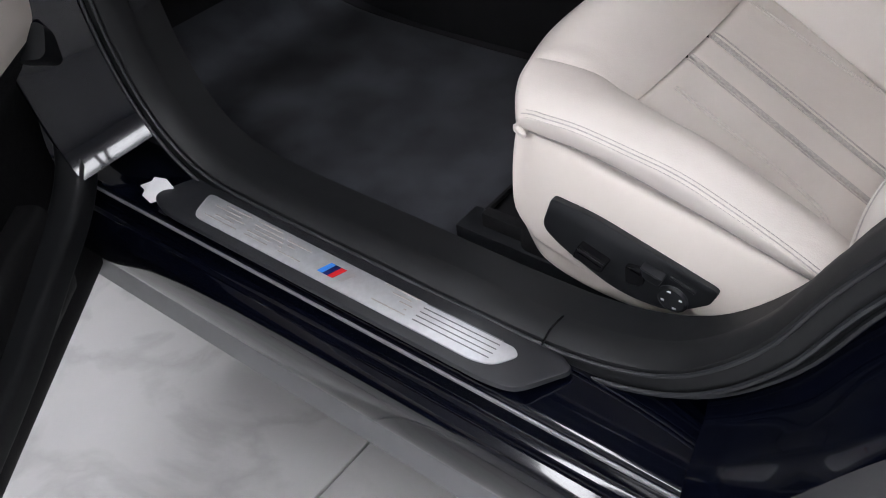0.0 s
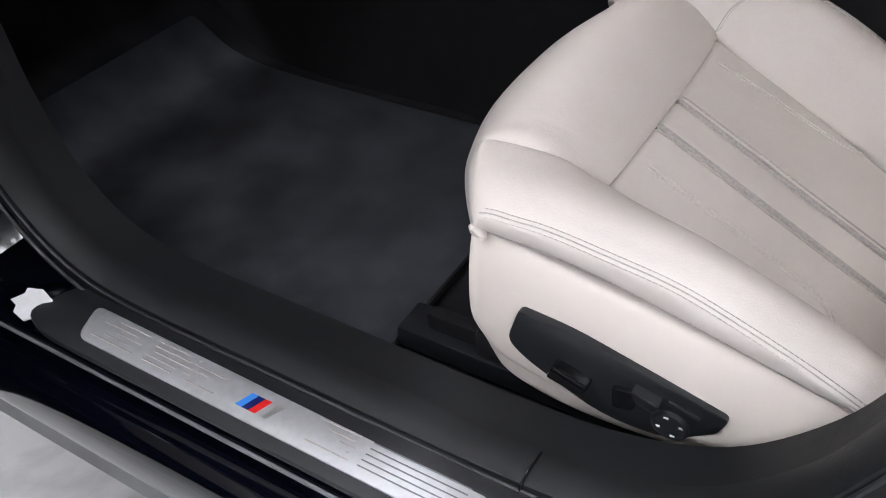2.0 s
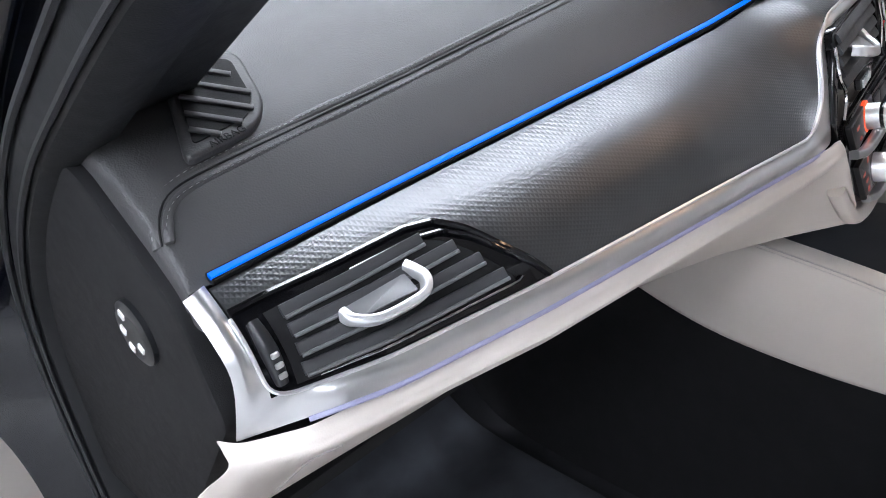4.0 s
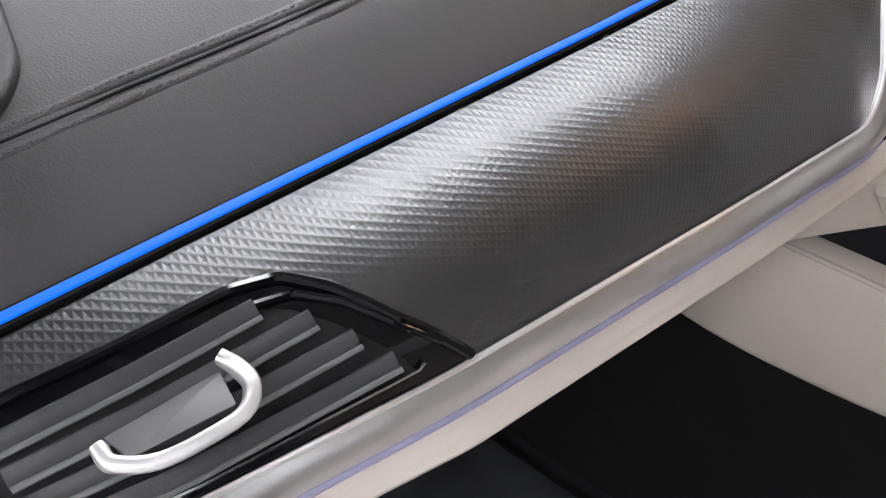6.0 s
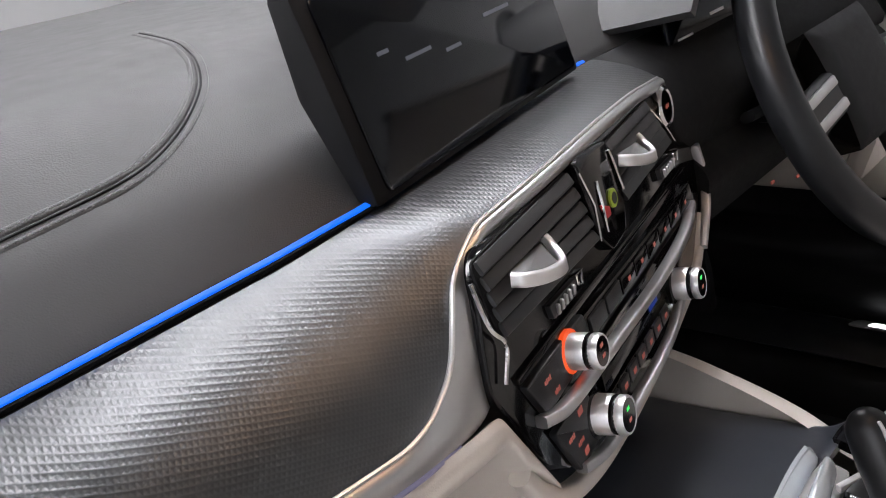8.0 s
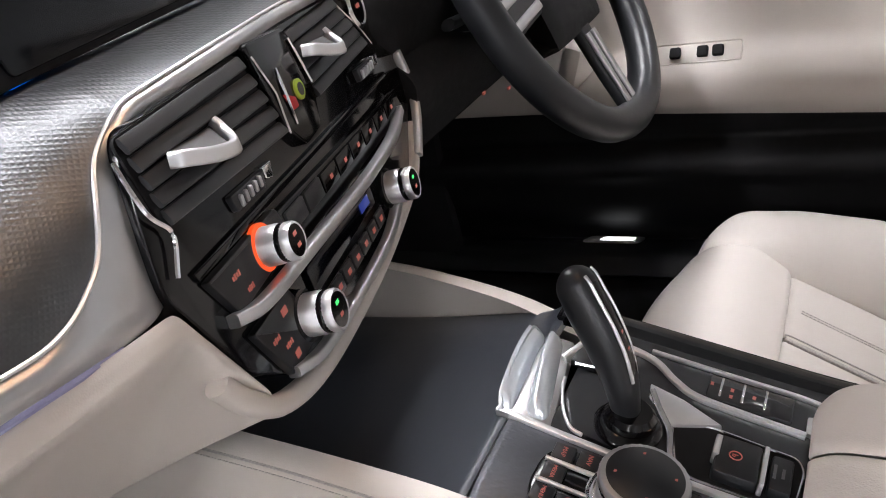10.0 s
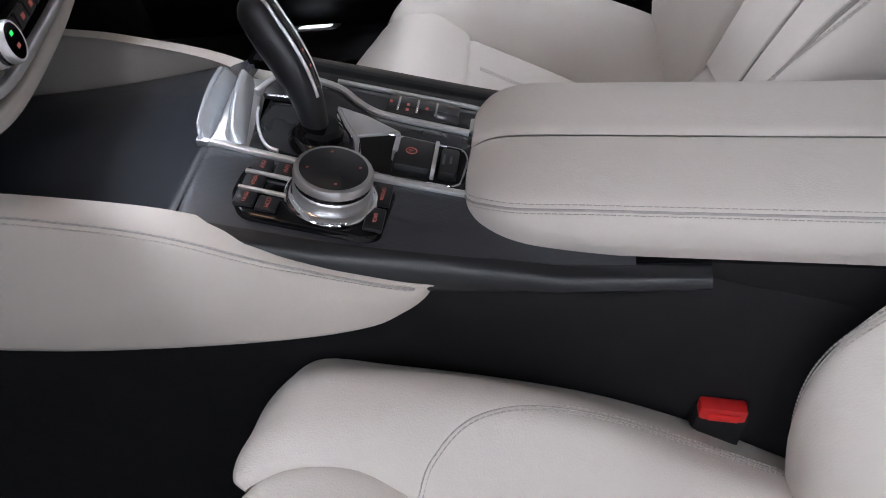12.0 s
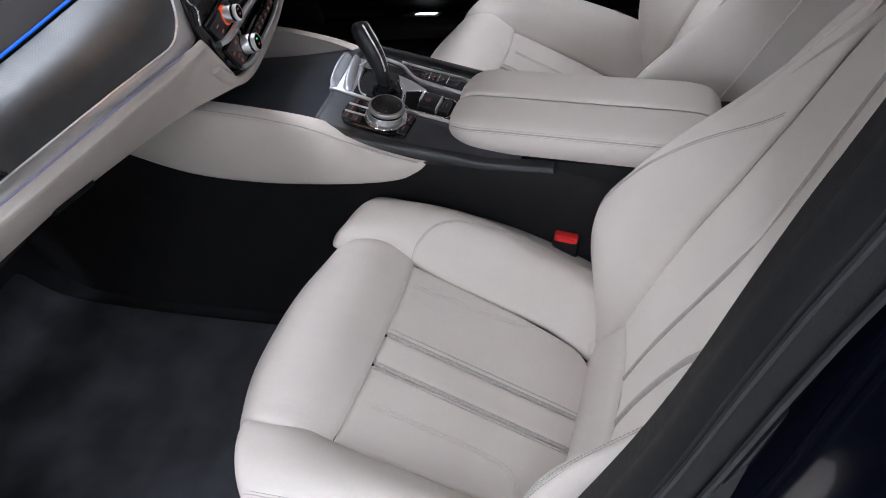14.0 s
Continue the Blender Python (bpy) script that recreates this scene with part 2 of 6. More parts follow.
def shell(name, P, thick, mat, parent, label="", out=None, back=None):
    """A sheet of points with thickness. out: a point on the side that faces outwards."""
    m, n = P.shape[:2]
    N = normals(P)
    if out is not None and ((np.asarray(out) - P.reshape(-1, 3).mean(0)) * N.reshape(-1, 3).mean(0)).sum() < 0:
        N = -N
    inner = P - N * thick if back is None else P + np.asarray(back, float)
    verts = np.concatenate([P.reshape(-1, 3), inner.reshape(-1, 3)])
    faces = grid_faces(m, n) + [f[::-1] for f in grid_faces(m, n, m * n)]
    rim = [(0, j) for j in range(n)] + [(i, n - 1) for i in range(1, m)] + [(m - 1, j) for j in range(n - 2, -1, -1)] + [(i, 0) for i in range(m - 2, 0, -1)]
    ids = [i * n + j for i, j in rim]
    faces += [(a, b, b + m * n, a + m * n) for a, b in zip(ids, ids[1:] + ids[:1])]
    return raw(name, verts, faces, mat, parent, label)


def pillow(name, C, mat, parent, tuck=(0.006, 0.006, 0.006, 0.006), w=0.010, m=44, n=44, thick=0.012, label="", out=(0, 0, 5)):
    """A stuffed panel through a net of points; each edge that is tucked sinks into a seam. Returns the object and its sheet."""
    P = net(C, m, n)
    N = normals(P)
    if ((np.asarray(out) - P.reshape(-1, 3).mean(0)) * N.reshape(-1, 3).mean(0)).sum() < 0:
        N = -N
    along = np.concatenate([np.zeros((1, n)), np.cumsum(np.linalg.norm(np.diff(P, axis=0), axis=2), 0)])
    across = np.concatenate([np.zeros((m, 1)), np.cumsum(np.linalg.norm(np.diff(P, axis=1), axis=2), 1)], 1)
    dist = (along, along[-1:] - along, across, across[:, -1:] - across)
    sink = np.zeros((m, n))
    for d, e in zip(tuck, dist):
        sink = np.maximum(sink, d * np.clip(1 - e / w, 0, 1) ** 2)
    P = P - N * sink[..., None]
    return shell(name, P, thick, mat, parent, label, out=P.reshape(-1, 3).mean(0) + N.reshape(-1, 3).mean(0)), P, N


def on(P, u, v):
    m, n = P.shape[:2]
    a, b = np.clip(u, 0, 1) * (m - 1), np.clip(v, 0, 1) * (n - 1)
    i, j = min(int(a), m - 2), min(int(b), n - 2)
    f, g = a - i, b - j
    return P[i, j] * (1 - f) * (1 - g) + P[i + 1, j] * f * (1 - g) + P[i, j + 1] * (1 - f) * g + P[i + 1, j + 1] * f * g


def frames(path, up, closed=False):
    path = np.asarray(path, float)
    t = np.roll(path, -1, 0) - np.roll(path, 1, 0) if closed else np.gradient(path, axis=0)
    t = t / (np.linalg.norm(t, axis=1, keepdims=True) + 1e-12)
    up = np.broadcast_to(np.asarray(up, float), path.shape)
    s = np.cross(t, up)
    s = s / (np.linalg.norm(s, axis=1, keepdims=True) + 1e-12)
    return t, s, np.cross(s, t)


def sweep(name, path, profile, mat, parent, up=(0, 0, 1), closed=False, label="", sizes=None):
    """A profile (side, up) drawn along a path."""
    path = np.asarray(path, float)
    t, s, u = frames(path, up, closed)
    pr = np.asarray(profile, float)
    k = len(pr)
    sz = np.ones(len(path)) if sizes is None else np.asarray(sizes, float)
    pts = path[:, None] + s[:, None] * pr[None, :, :1] * sz[:, None, None] + u[:, None] * pr[None, :, 1:] * sz[:, None, None]
    m = len(path)
    verts = pts.reshape(-1, 3)
    faces = grid_faces(m, k, 0, True)
    if closed:
        faces += [((m - 1) * k + j, (m - 1) * k + (j + 1) % k, (j + 1) % k, j) for j in range(k)]
    else:
        faces += [tuple(range(k)), tuple((m - 1) * k + j for j in range(k))]
    return raw(name, verts, faces, mat, parent, label)


def ring(a, b=None, k=10):
    b = b or a
    return [(a * math.cos(2 * math.pi * i / k), b * math.sin(2 * math.pi * i / k)) for i in range(k)]


def box_ring(a, b, r, k=3):
    out = []
    for cx, cy, s in ((a - r, b - r, 0), (-a + r, b - r, 90), (-a + r, -b + r, 180), (a - r, -b + r, 270)):
        for i in range(k + 1):
            g = radians(s + 90 * i / k)
            out.append((cx + r * math.cos(g), cy + r * math.sin(g)))
    return out


def rounded(poly, r, k=4):
    p = [V(*q) for q in poly]
    out = []
    rs = r if isinstance(r, (list, tuple)) else [r] * len(p)
    for i, q in enumerate(p):
        a, b = p[i - 1] - q, p[(i + 1) % len(p)] - q
        la, lb = np.linalg.norm(a), np.linalg.norm(b)
        d = min(rs[i], la * 0.45, lb * 0.45)
        s, e = q + a / la * d, q + b / lb * d
        for j in range(k + 1):
            f = j / k
            out.append((1 - f) ** 2 * s + 2 * f * (1 - f) * q + f * f * e)
    return out


def slab(name, poly, frame3, depth, mat, parent, bevel=0.002, label="", seg=2):
    """A flat plate of outline poly in the plane of frame3 (origin, u, v, w), depth along w, its edges rounded."""
    o, u, v, w = frame3
    bm = bmesh.new()
    vs = [bm.verts.new(tuple(o + u * a + v * b)) for a, b in poly]
    f = bm.faces.new(vs)
    ex = bmesh.ops.extrude_face_region(bm, geom=[f])
    top = [g for g in ex["geom"] if isinstance(g, bmesh.types.BMVert)]
    bmesh.ops.translate(bm, verts=top, vec=tuple(w * depth))
    if bevel:
        es = [e for e in bm.edges if all(x in top for x in e.verts)]
        bmesh.ops.bevel(bm, geom=es, offset=bevel, segments=seg, profile=0.5, affect="EDGES")
    return part(name, bm, mat, parent, label)


def block(name, size, m, mat, parent, bevel=0.003, label="", seg=2):
    bm = bmesh.new()
    bmesh.ops.create_cube(bm, size=1)
    bmesh.ops.scale(bm, verts=bm.verts, vec=size)
    if bevel:
        bmesh.ops.bevel(bm, geom=list(bm.edges), offset=bevel, segments=seg, profile=0.5, affect="EDGES")
    bmesh.ops.transform(bm, verts=bm.verts, matrix=m)
    return part(name, bm, mat, parent, label)


def turned(name, profile, o, axis, mat, parent, k=40, label="", ribs=0, rib=0.0):
    """A turned body: profile of (radius, height) round the axis from o."""
    w = unit(axis)
    a = unit(np.cross(w, (0.3, 1, 0.1)))
    b = np.cross(w, a)
    verts, m = [], len(profile)
    for r, h in profile:
        for i in range(k):
            g = 2 * math.pi * i / k
            rr = r + (rib * (i % 2) if ribs else 0)
            verts.append(o + w * h + (a * math.cos(g) + b * math.sin(g)) * rr)
    faces = grid_faces(m, k, 0, True) + [tuple(range(k)), tuple((m - 1) * k + i for i in range(k))]
    return raw(name, verts, faces, mat, parent, label)


def stitches(name, path, up, mat, parent, step=0.0046, long=0.0039, wide=0.0008, high=0.00025):
    """A row of thread stitches on a path; up: the normal there."""
    path = np.asarray(path, float)
    seg = np.linalg.norm(np.diff(path, axis=0), axis=1)
    arc = np.concatenate([[0], np.cumsum(seg)])
    ups = np.broadcast_to(np.asarray(up, float), path.shape)
    verts, faces = [], []
    for d in np.arange(step, arc[-1] - step, step):
        p = np.array([np.interp(d, arc, path[:, c]) for c in range(3)])
        q = np.array([np.interp(d + long, arc, path[:, c]) for c in range(3)])
        n = unit([np.interp(d, arc, ups[:, c]) for c in range(3)])
        t = unit(q - p)
        s = np.cross(t, n) * wide / 2
        i = len(verts)
        verts += [p - s - n * 0.001, p + s - n * 0.001, q + s - n * 0.001, q - s - n * 0.001, p + t * 0.0006 + n * high, q - t * 0.0006 + n * high]
        faces += [(i, i + 1, i + 4), (i + 2, i + 3, i + 5), (i + 1, i + 2, i + 5, i + 4), (i + 3, i, i + 4, i + 5)]
    return raw(name, verts, faces, mat, parent, smooth=False)


def hull(name, pts, mat, parent, bevel=0.003, label=""):
    """The solid that a few corners span, with rounded edges."""
    bm = bmesh.new()
    vs = [bm.verts.new(tuple(p)) for p in pts]
    bmesh.ops.convex_hull(bm, input=vs)
    bmesh.ops.dissolve_limit(bm, angle_limit=radians(2), verts=bm.verts, edges=bm.edges)
    if bevel:
        bmesh.ops.bevel(bm, geom=list(bm.edges), offset=bevel, segments=2, profile=0.5, affect="EDGES")
    return part(name, bm, mat, parent, label)


def seam(parent, line, up, gap=0.0045, rows=2, thread=None, sunk=True):
    """A sewn seam: a fine sunk line and a row of stitches on one or both of its sides."""
    line = np.asarray(line, float)
    t, s, u = frames(line, up)
    n = np.broadcast_to(np.asarray(up, float), line.shape)
    if sunk:
        sweep("seam_line", line + n * 0.0001, ring(0.0006, k=6), STRIP, parent, up=up)
    for k in ((-1, 1) if rows == 2 else (1,)):
        stitches("stitching", line + s * gap * k + n * 0.0005, up, thread or THREAD, parent)


def even(pts, n, soft=3):
    """n points evenly along a broken line, its corners softened."""
    p = np.asarray(pts, float)
    arc = np.concatenate([[0], np.cumsum(np.linalg.norm(np.diff(p[:, :3], axis=0), axis=1))])
    d = np.linspace(0, arc[-1], n)
    q = np.array([np.interp(d, arc, p[:, c]) for c in range(p.shape[1])]).T
    for _ in range(soft):
        q[1:-1] = 0.25 * q[:-2] + 0.5 * q[1:-1] + 0.25 * q[2:]
    return q


def writing(text, o, u, v, size, mat, parent):
    """Words in the built-in font, laid flat on the plane of u (along) and v (up)."""
    cu = bpy.data.curves.new("lettering", "FONT")
    cu.body, cu.size, cu.align_x, cu.align_y, cu.extrude = text, size, "CENTER", "CENTER", 0.0001
    w = np.cross(u, v)
    m = Matrix(((u[0], v[0], w[0], o[0]), (u[1], v[1], w[1], o[1]), (u[2], v[2], w[2], o[2]), (0, 0, 0, 1)))
    tmp = bpy.data.objects.new("lettering", cu)
    scene.collection.objects.link(tmp)
    dg = bpy.context.evaluated_depsgraph_get()
    me = bpy.data.meshes.new_from_object(tmp.evaluated_get(dg))
    bpy.data.objects.remove(tmp)
    me.transform(m)
    me.materials.clear()
    me.materials.append(mat)
    ob = new("lettering", me)
    return adopt(ob, parent)


# ---------------------------------------------------------------- showroom
def showroom():
    ground = thing("ground", "pale grey marble showroom floor of large square tiles", "floor", kind="structure")
    raw("grout_bed", [(-5, -6, -0.012), (5, -6, -0.012), (5, 4, -0.012), (-5, 4, -0.012), (-5, -6, -0.03), (5, -6, -0.03), (5, 4, -0.03), (-5, 4, -0.03)],
        [(0, 1, 2, 3), (4, 5, 6, 7), (0, 1, 5, 4), (1, 2, 6, 5), (2, 3, 7, 6), (3, 0, 4, 7)], GROUT, ground, "grey grout", smooth=False)
    s, g = 0.8, 0.004
    bm = bmesh.new()
    bmesh.ops.create_cube(bm, size=1)
    bmesh.ops.scale(bm, verts=bm.verts, vec=(s - g, s - g, 0.012))
    bmesh.ops.bevel(bm, geom=[e for e in bm.edges if all(v.co.z > 0 for v in e.verts)], offset=0.0015, segments=1, affect="EDGES")
    first = part("tile", bm, MARBLE, ground, smooth=False)
    tiles = []
    for i in range(12):
        for j in range(12):
            tiles.append((-0.205 - 0.4 + s * (i - 5), -5.6 + s * j, -0.006))
    first.location = tiles[0]
    for at in tiles[1:]:
        ob = new("tile", first.data)
        ob.parent = ground
        ob.location = at
    for name, size, at in (("wall_north", (10, 0.2, 3.2), (0, 4.1, 1.6)), ("wall_south", (10, 0.2, 3.2), (0, -6.1, 1.6)),
                           ("wall_east", (0.2, 10.4, 3.2), (5.1, -1, 1.6)), ("wall_west", (0.2, 10.4, 3.2), (-5.1, -1, 1.6)),
                           ("ceiling", (10.4, 10.4, 0.2), (0, -1, 3.3))):
        ob = block(name, size, pose(*at), WALL, None, 0.0)
        tagged(ob, "plain white painted showroom " + ("ceiling" if name == "ceiling" else "wall"), "ceiling" if name == "ceiling" else "wall", kind="structure")
    # rows of long light panels in the ceiling
    row = thing("ceiling_light", "long white recessed ceiling light panel", "light", (0, 0, 3.19), "ceiling lights")
    block("housing", (0.34, 2.6, 0.03), pose(0, 0, 3.185), SILVER, row, 0.004)
    block("diffuser", (0.26, 2.5, 0.012), pose(0, 0, 3.164), LAMP, row, 0.0)
    row.location = (-2.5, -4.7, 3.19)
    for x in (-2.5, -0.62, 1.26, 3.1):
        for y in (-4.7, -1.95, 1.25):
            if (x, y) != (-2.5, -4.7):
                copy_thing(row, pose(x, y, 3.19))
    spot = thing("dome_lamp", "warm lit dome lamp under the car's roof", "light", (0.04, -0.02, 1.36))
    block("housing", (0.14, 0.15, 0.02), pose(0.04, -0.02, 1.362), HEAD, spot, 0.006)
    for s in (-0.045, 0.04):
        block("glow_face", (0.06, 0.04, 0.006), pose(0.03, -0.02 + s, 1.350), WARM_LAMP, spot, 0.001)


# ---------------------------------------------------------------- seats
YC = -0.383
AX = unit((0.523, 0, 0.852))
FN = unit((-0.852, 0, 0.523))


def back_at(v, s, d):
    return V(0.375, YC - s, 0.47) + AX * v + FN * d


def flat_bolster(zi):
    """Rows of points for the door-side bolster: a low edge with a square front corner and an upright band below its seam."""
    C = []
    for step, x in enumerate((-1, -1, -1, -1, 0.075, 0.11, 0.16, 0.21, 0.26, 0.31, 0.36, 0.42)):
        row = []
        for k, a in enumerate((0.150, 0.172, 0.200, 0.226, 0.245, 0.2575, 0.2605, 0.258, 0.250)):
            face = -0.006 + 0.050 * ((a - 0.15) / 0.11) ** 1.7
            px = face + (0.010, 0.0, 0.004, 0.018)[step] if step < 4 else x
            zin = zi(px) if px > 0.11 else float(np.interp(px, [-0.03, 0.0, 0.03, 0.065, 0.11], [0.600, 0.625, 0.634, 0.632, 0.602]))
            top = float(np.interp(px, [0.0, 0.04, 0.12, 0.21, 0.28, 0.34, 0.42], [0.632, 0.641, 0.641, 0.626, 0.602, 0.575, 0.530]))
            foot = float(np.interp(px, [0.0, 0.05, 0.13, 0.215, 0.29, 0.36, 0.42], [0.606, 0.610, 0.606, 0.586, 0.566, 0.546, 0.515]))
            z = (zin - 0.010, zin * 0.5 + top * 0.5 + 0.003, zin * 0.15 + top * 0.85 + 0.005, top + 0.004, top - 0.001, top - 0.010, top * 0.5 + foot * 0.5, foot + 0.004, foot - 0.004)[k]
            if step < 3:
                z = foot - 0.004 + (z - foot + 0.004) * (0.0, 0.45, 0.85)[step]
            tuck = 0.35 * max(0.0, px - 0.3) if k == 0 else 0.0
            row.append(V(px, YC - a + tuck, z))
        C.append(row)
    return C


def seat():
    st = thing("front_seat", "cream leather front passenger seat with grey piping", "car seat", (0.2, YC, 0.40), "front seats")
    zi = lambda x: 0.60 - 0.5417 * (x - 0.11)  # noqa: E731
    # cushion insert: three panels with grey piping between them
    def rowx(x, a, b, k=5, dip=0.006):
        return [V(x, YC - s, zi(x) - dip * (1 - (s / 0.16) ** 2)) for s in np.linspace(a, b, k)]

    xs = (0.1095, 0.17, 0.23, 0.29, 0.34, 0.374)
    for side in (-1, 1):
        wide = (0.154, 0.154, 0.152, 0.146, 0.136, 0.112)
        C = [rowx(x, side * 0.0295, side * w) for x, w in zip(xs, wide)]
        C[-1] = [p + V(0.004 - 0.010 * (k / 4) ** 2, 0, -0.004) for k, p in enumerate(C[-1])]
        ob, P, N = pillow("insert_side", C, CREAM, st, (0.005, 0.006, 0.0015, 0.006), 0.009)
        loop = ((0.03, 0.66), (0.28, 0.71), (0.45, 0.77), (0.53, 0.86), (0.56, 0.97)) if side < 0 else ((0.06, 0.47), (0.30, 0.46), (0.50, 0.47), (0.62, 0.58), (0.66, 0.97))
        line = [on(P, u, v) + V(0, 0, 0.0008) for u, v in cr(loop, 60)]
        seam(ob, line, (0.47, 0, 0.88), 0.0025, thread=THREAD_LIGHT, sunk=False)
        line = [on(P, u, 0.062) + V(0.0002, 0, 0.0004) for u in np.linspace(0.02, 0.97, 40)]
        sweep("seam_line", line, ring(0.0010, k=6), STRIP, ob)
        edge = [V(x, YC - side * 0.0255, zi(x) - 0.0058) for x in np.linspace(0.113, 0.374, 24)]
        sweep("piping", edge, [(-0.0032, -0.004), (0.0032, -0.004), (0.0028, 0.0006), (0.0016, 0.0014), (-0.0016, 0.0014), (-0.0028, 0.0006)], STRIP, st, label="grey woven piping strip")
    C = [rowx(x, -0.0215, 0.0215, 4) for x in xs]
    C[-1] = [p + V(0.004, 0, -0.004) for p in C[-1]]
    pillow("insert_middle", C, CREAM, st, (0.005, 0.006, 0.0015, 0.0015), 0.007, n=20)
    # rear roll between the insert and the backrest
    C = []
    for s in (-0.165, -0.13, -0.07, 0.0, 0.07, 0.13, 0.165):
        pull = 0.045 * max(0.0, abs(s) - 0.10) / 0.065
        C.append([V(x - pull, YC - s, z + pull * 0.5) for x, z in ((0.376, 0.452), (0.384, 0.462), (0.400, 0.462), (0.420, 0.455), (0.440, 0.452))])
    pillow("rear_roll", C, CREAM, st, (0, 0, 0.004, 0), 0.008, m=30, n=20)
    # thigh rest
    mid = [(0.113, 0.598), (0.065, 0.628), (0.012, 0.634), (-0.036, 0.612), (-0.060, 0.568), (-0.054, 0.515), (-0.028, 0.468)]
    rim = [(0.110, 0.600), (0.065, 0.632), (0.022, 0.634), (-0.010, 0.610), (-0.024, 0.568), (-0.018, 0.515), (0.004, 0.468)]
    C = []
    for s in (-0.160, -0.13, -0.07, 0, 0.07, 0.13, 0.160):
        f = abs(s / 0.160) ** 2.6
        C.append([V(a * (1 - f) + c * f, YC - s, b * (1 - f) + d * f) for (a, b), (c, d) in zip(mid, rim)])
    # rounded flanks that run down beside the bolsters
    for k, e in ((0, -1), (-1, 1)):
        flank = [p + V(0.012 + 0.012 * j / 6, -0.020 * e, -0.014 - 0.004 * j) for j, p in enumerate(C[k])]
        C = [flank] + C if k == 0 else C + [flank]
    pillow("thigh_rest", C, CREAM, st, (0.003, 0.003, 0.004, 0), 0.010, m=50, n=50)
    # bolsters, with leather rolled over to a lower seam
    ridge = [(-0.002, 0.590), (0.010, 0.622), (0.04, 0.646), (0.085, 0.655), (0.154, 0.646), (0.223, 0.618), (0.291, 0.577), (0.354, 0.538), (0.42, 0.50)]
    low = lambda x: 0.612 - 0.2 * (x - 0.07) - max(0, 0.03 - x) * 0.6  # noqa: E731
    for side in (-1, 1):
        if side < 0:
            C = []
            for x, r in ridge:
                zin = zi(x) if x > 0.11 else float(np.interp(-x, [-0.11, -0.065, -0.018, 0.016, 0.034], [0.602, 0.634, 0.634, 0.606, 0.56]))
                sin = 0.147 if x > 0.10 else 0.156
                if x > 0.3:
                    sin -= (x - 0.3) * 0.35
                fr = max(0.0, (0.035 - x) / 0.05)
                zl = min(low(x), r - 0.022)
                C.append([V(x + 0.01 * fr, YC - side * sin, zin - 0.010), V(x, YC - side * 0.176, zin * 0.42 + r * 0.58), V(x, YC - side * 0.200, r - 0.002), V(x, YC - side * 0.224, r - 0.001 - 0.012 * fr),
                          V(x + 0.004 * fr, YC - side * 0.243, r * 0.62 + zl * 0.38 - 0.014 * fr), V(x + 0.012 * fr, YC - side * (0.256 - 0.012 * fr), r * 0.3 + zl * 0.7 - 0.01 * fr), V(x + 0.02 * fr, YC - side * (0.254 - 0.02 * fr), zl - 0.008)])
            front = [p * 0.35 + (V(0.006, YC - side * 0.205, 0.575)) * 0.65 for p in C[0]]
            front = [V(p[0] - 0.008, p[1], p[2] - 0.006) for p in front]
            for row in [front] + C:
                for p in row:
                    ahead = min(1.2, max(0.0, (0.11 - p[0]) / 0.11))
                    p[2] += 0.008 * min(1.0, ahead * 1.5)
                    p[0] -= 0.024 * ahead
            C = [front] + C
        else:
            C = flat_bolster(zi)
        ob, P, N = pillow("bolster", C, CREAM, st, (0, 0.004, 0.006, 0.006 if side < 0 else 0), 0.012, m=60, n=44, thick=0.012 if side < 0 else 0.003, out=(0.1, YC - side * 0.4, 5))
        if side < 0:
            line = [on(P, u, v) for u, v in cr([(0.485, 0.03), (0.50, 0.20), (0.54, 0.36), (0.63, 0.46), (0.8, 0.53), (0.98, 0.56)], 70)]
            seam(ob, line, unit((0.2, 0.2, 1)), 0.003)
        else:
            line = [on(P, u, 0.60) for u in np.linspace(0.25, 0.99, 90)]
            out = unit((0, -0.75, 0.65))
            seam(ob, line, out, 0.0035)
            line = [on(P, u, 0.985) + out * 0.001 for u in np.linspace(0.30, 0.98, 90)]
            sweep("piping", line, ring(0.0016, k=6), STRIP, ob)
    # plastic side skirts
    for side in (-1, 1):
        C = []
        for x, bot in ((0.036, 0.48), (0.048, 0.445), (0.072, 0.428), (0.13, 0.418), (0.21, 0.421), (0.30, 0.437), (0.38, 0.457), (0.43, 0.47)):
            if side < 0 and x > 0.31:
                continue
            top = low(max(x, 0.03)) - 0.004
            ease = 1 - math.exp(-(x - 0.010) / 0.02)
            g = 0.03 * (1 - ease)
            rows = [(0.240, top - 0.004), (0.253, top - 0.010), (0.262, top - 0.04), (0.265, top * 0.45 + bot * 0.55), (0.262, top * 0.28 + bot * 0.72), (0.252, top * 0.22 + bot * 0.78), (0.247, bot + 0.012), (0.238, bot)]
            C.append([V(x, YC - side * (a - g), z) for a, z in rows])
        edge = [V(0.048, p[1] + side * 0.05, p[2]) for p in C[0]]
        pillow("side_skirt", [edge] + C, CREAM_VINYL, st, (0, 0, 0, 0), m=50, n=36, thick=0.006, out=(0.2, YC - side * 2, 0.5), label="cream moulded side cover")
    # seat adjustment panel on the door side
    o, u, v, w = V(0.16, YC - 0.2665, 0.505), V(1, 0, 0), V(0, 0, 1), V(0, -1, 0)
    poly = [(-0.072, 0.046), (-0.025, 0.042), (0.105, 0.009), (0.098, -0.010), (0.062, -0.040), (0.003, -0.042), (-0.064, -0.010), (-0.084, 0.006)]
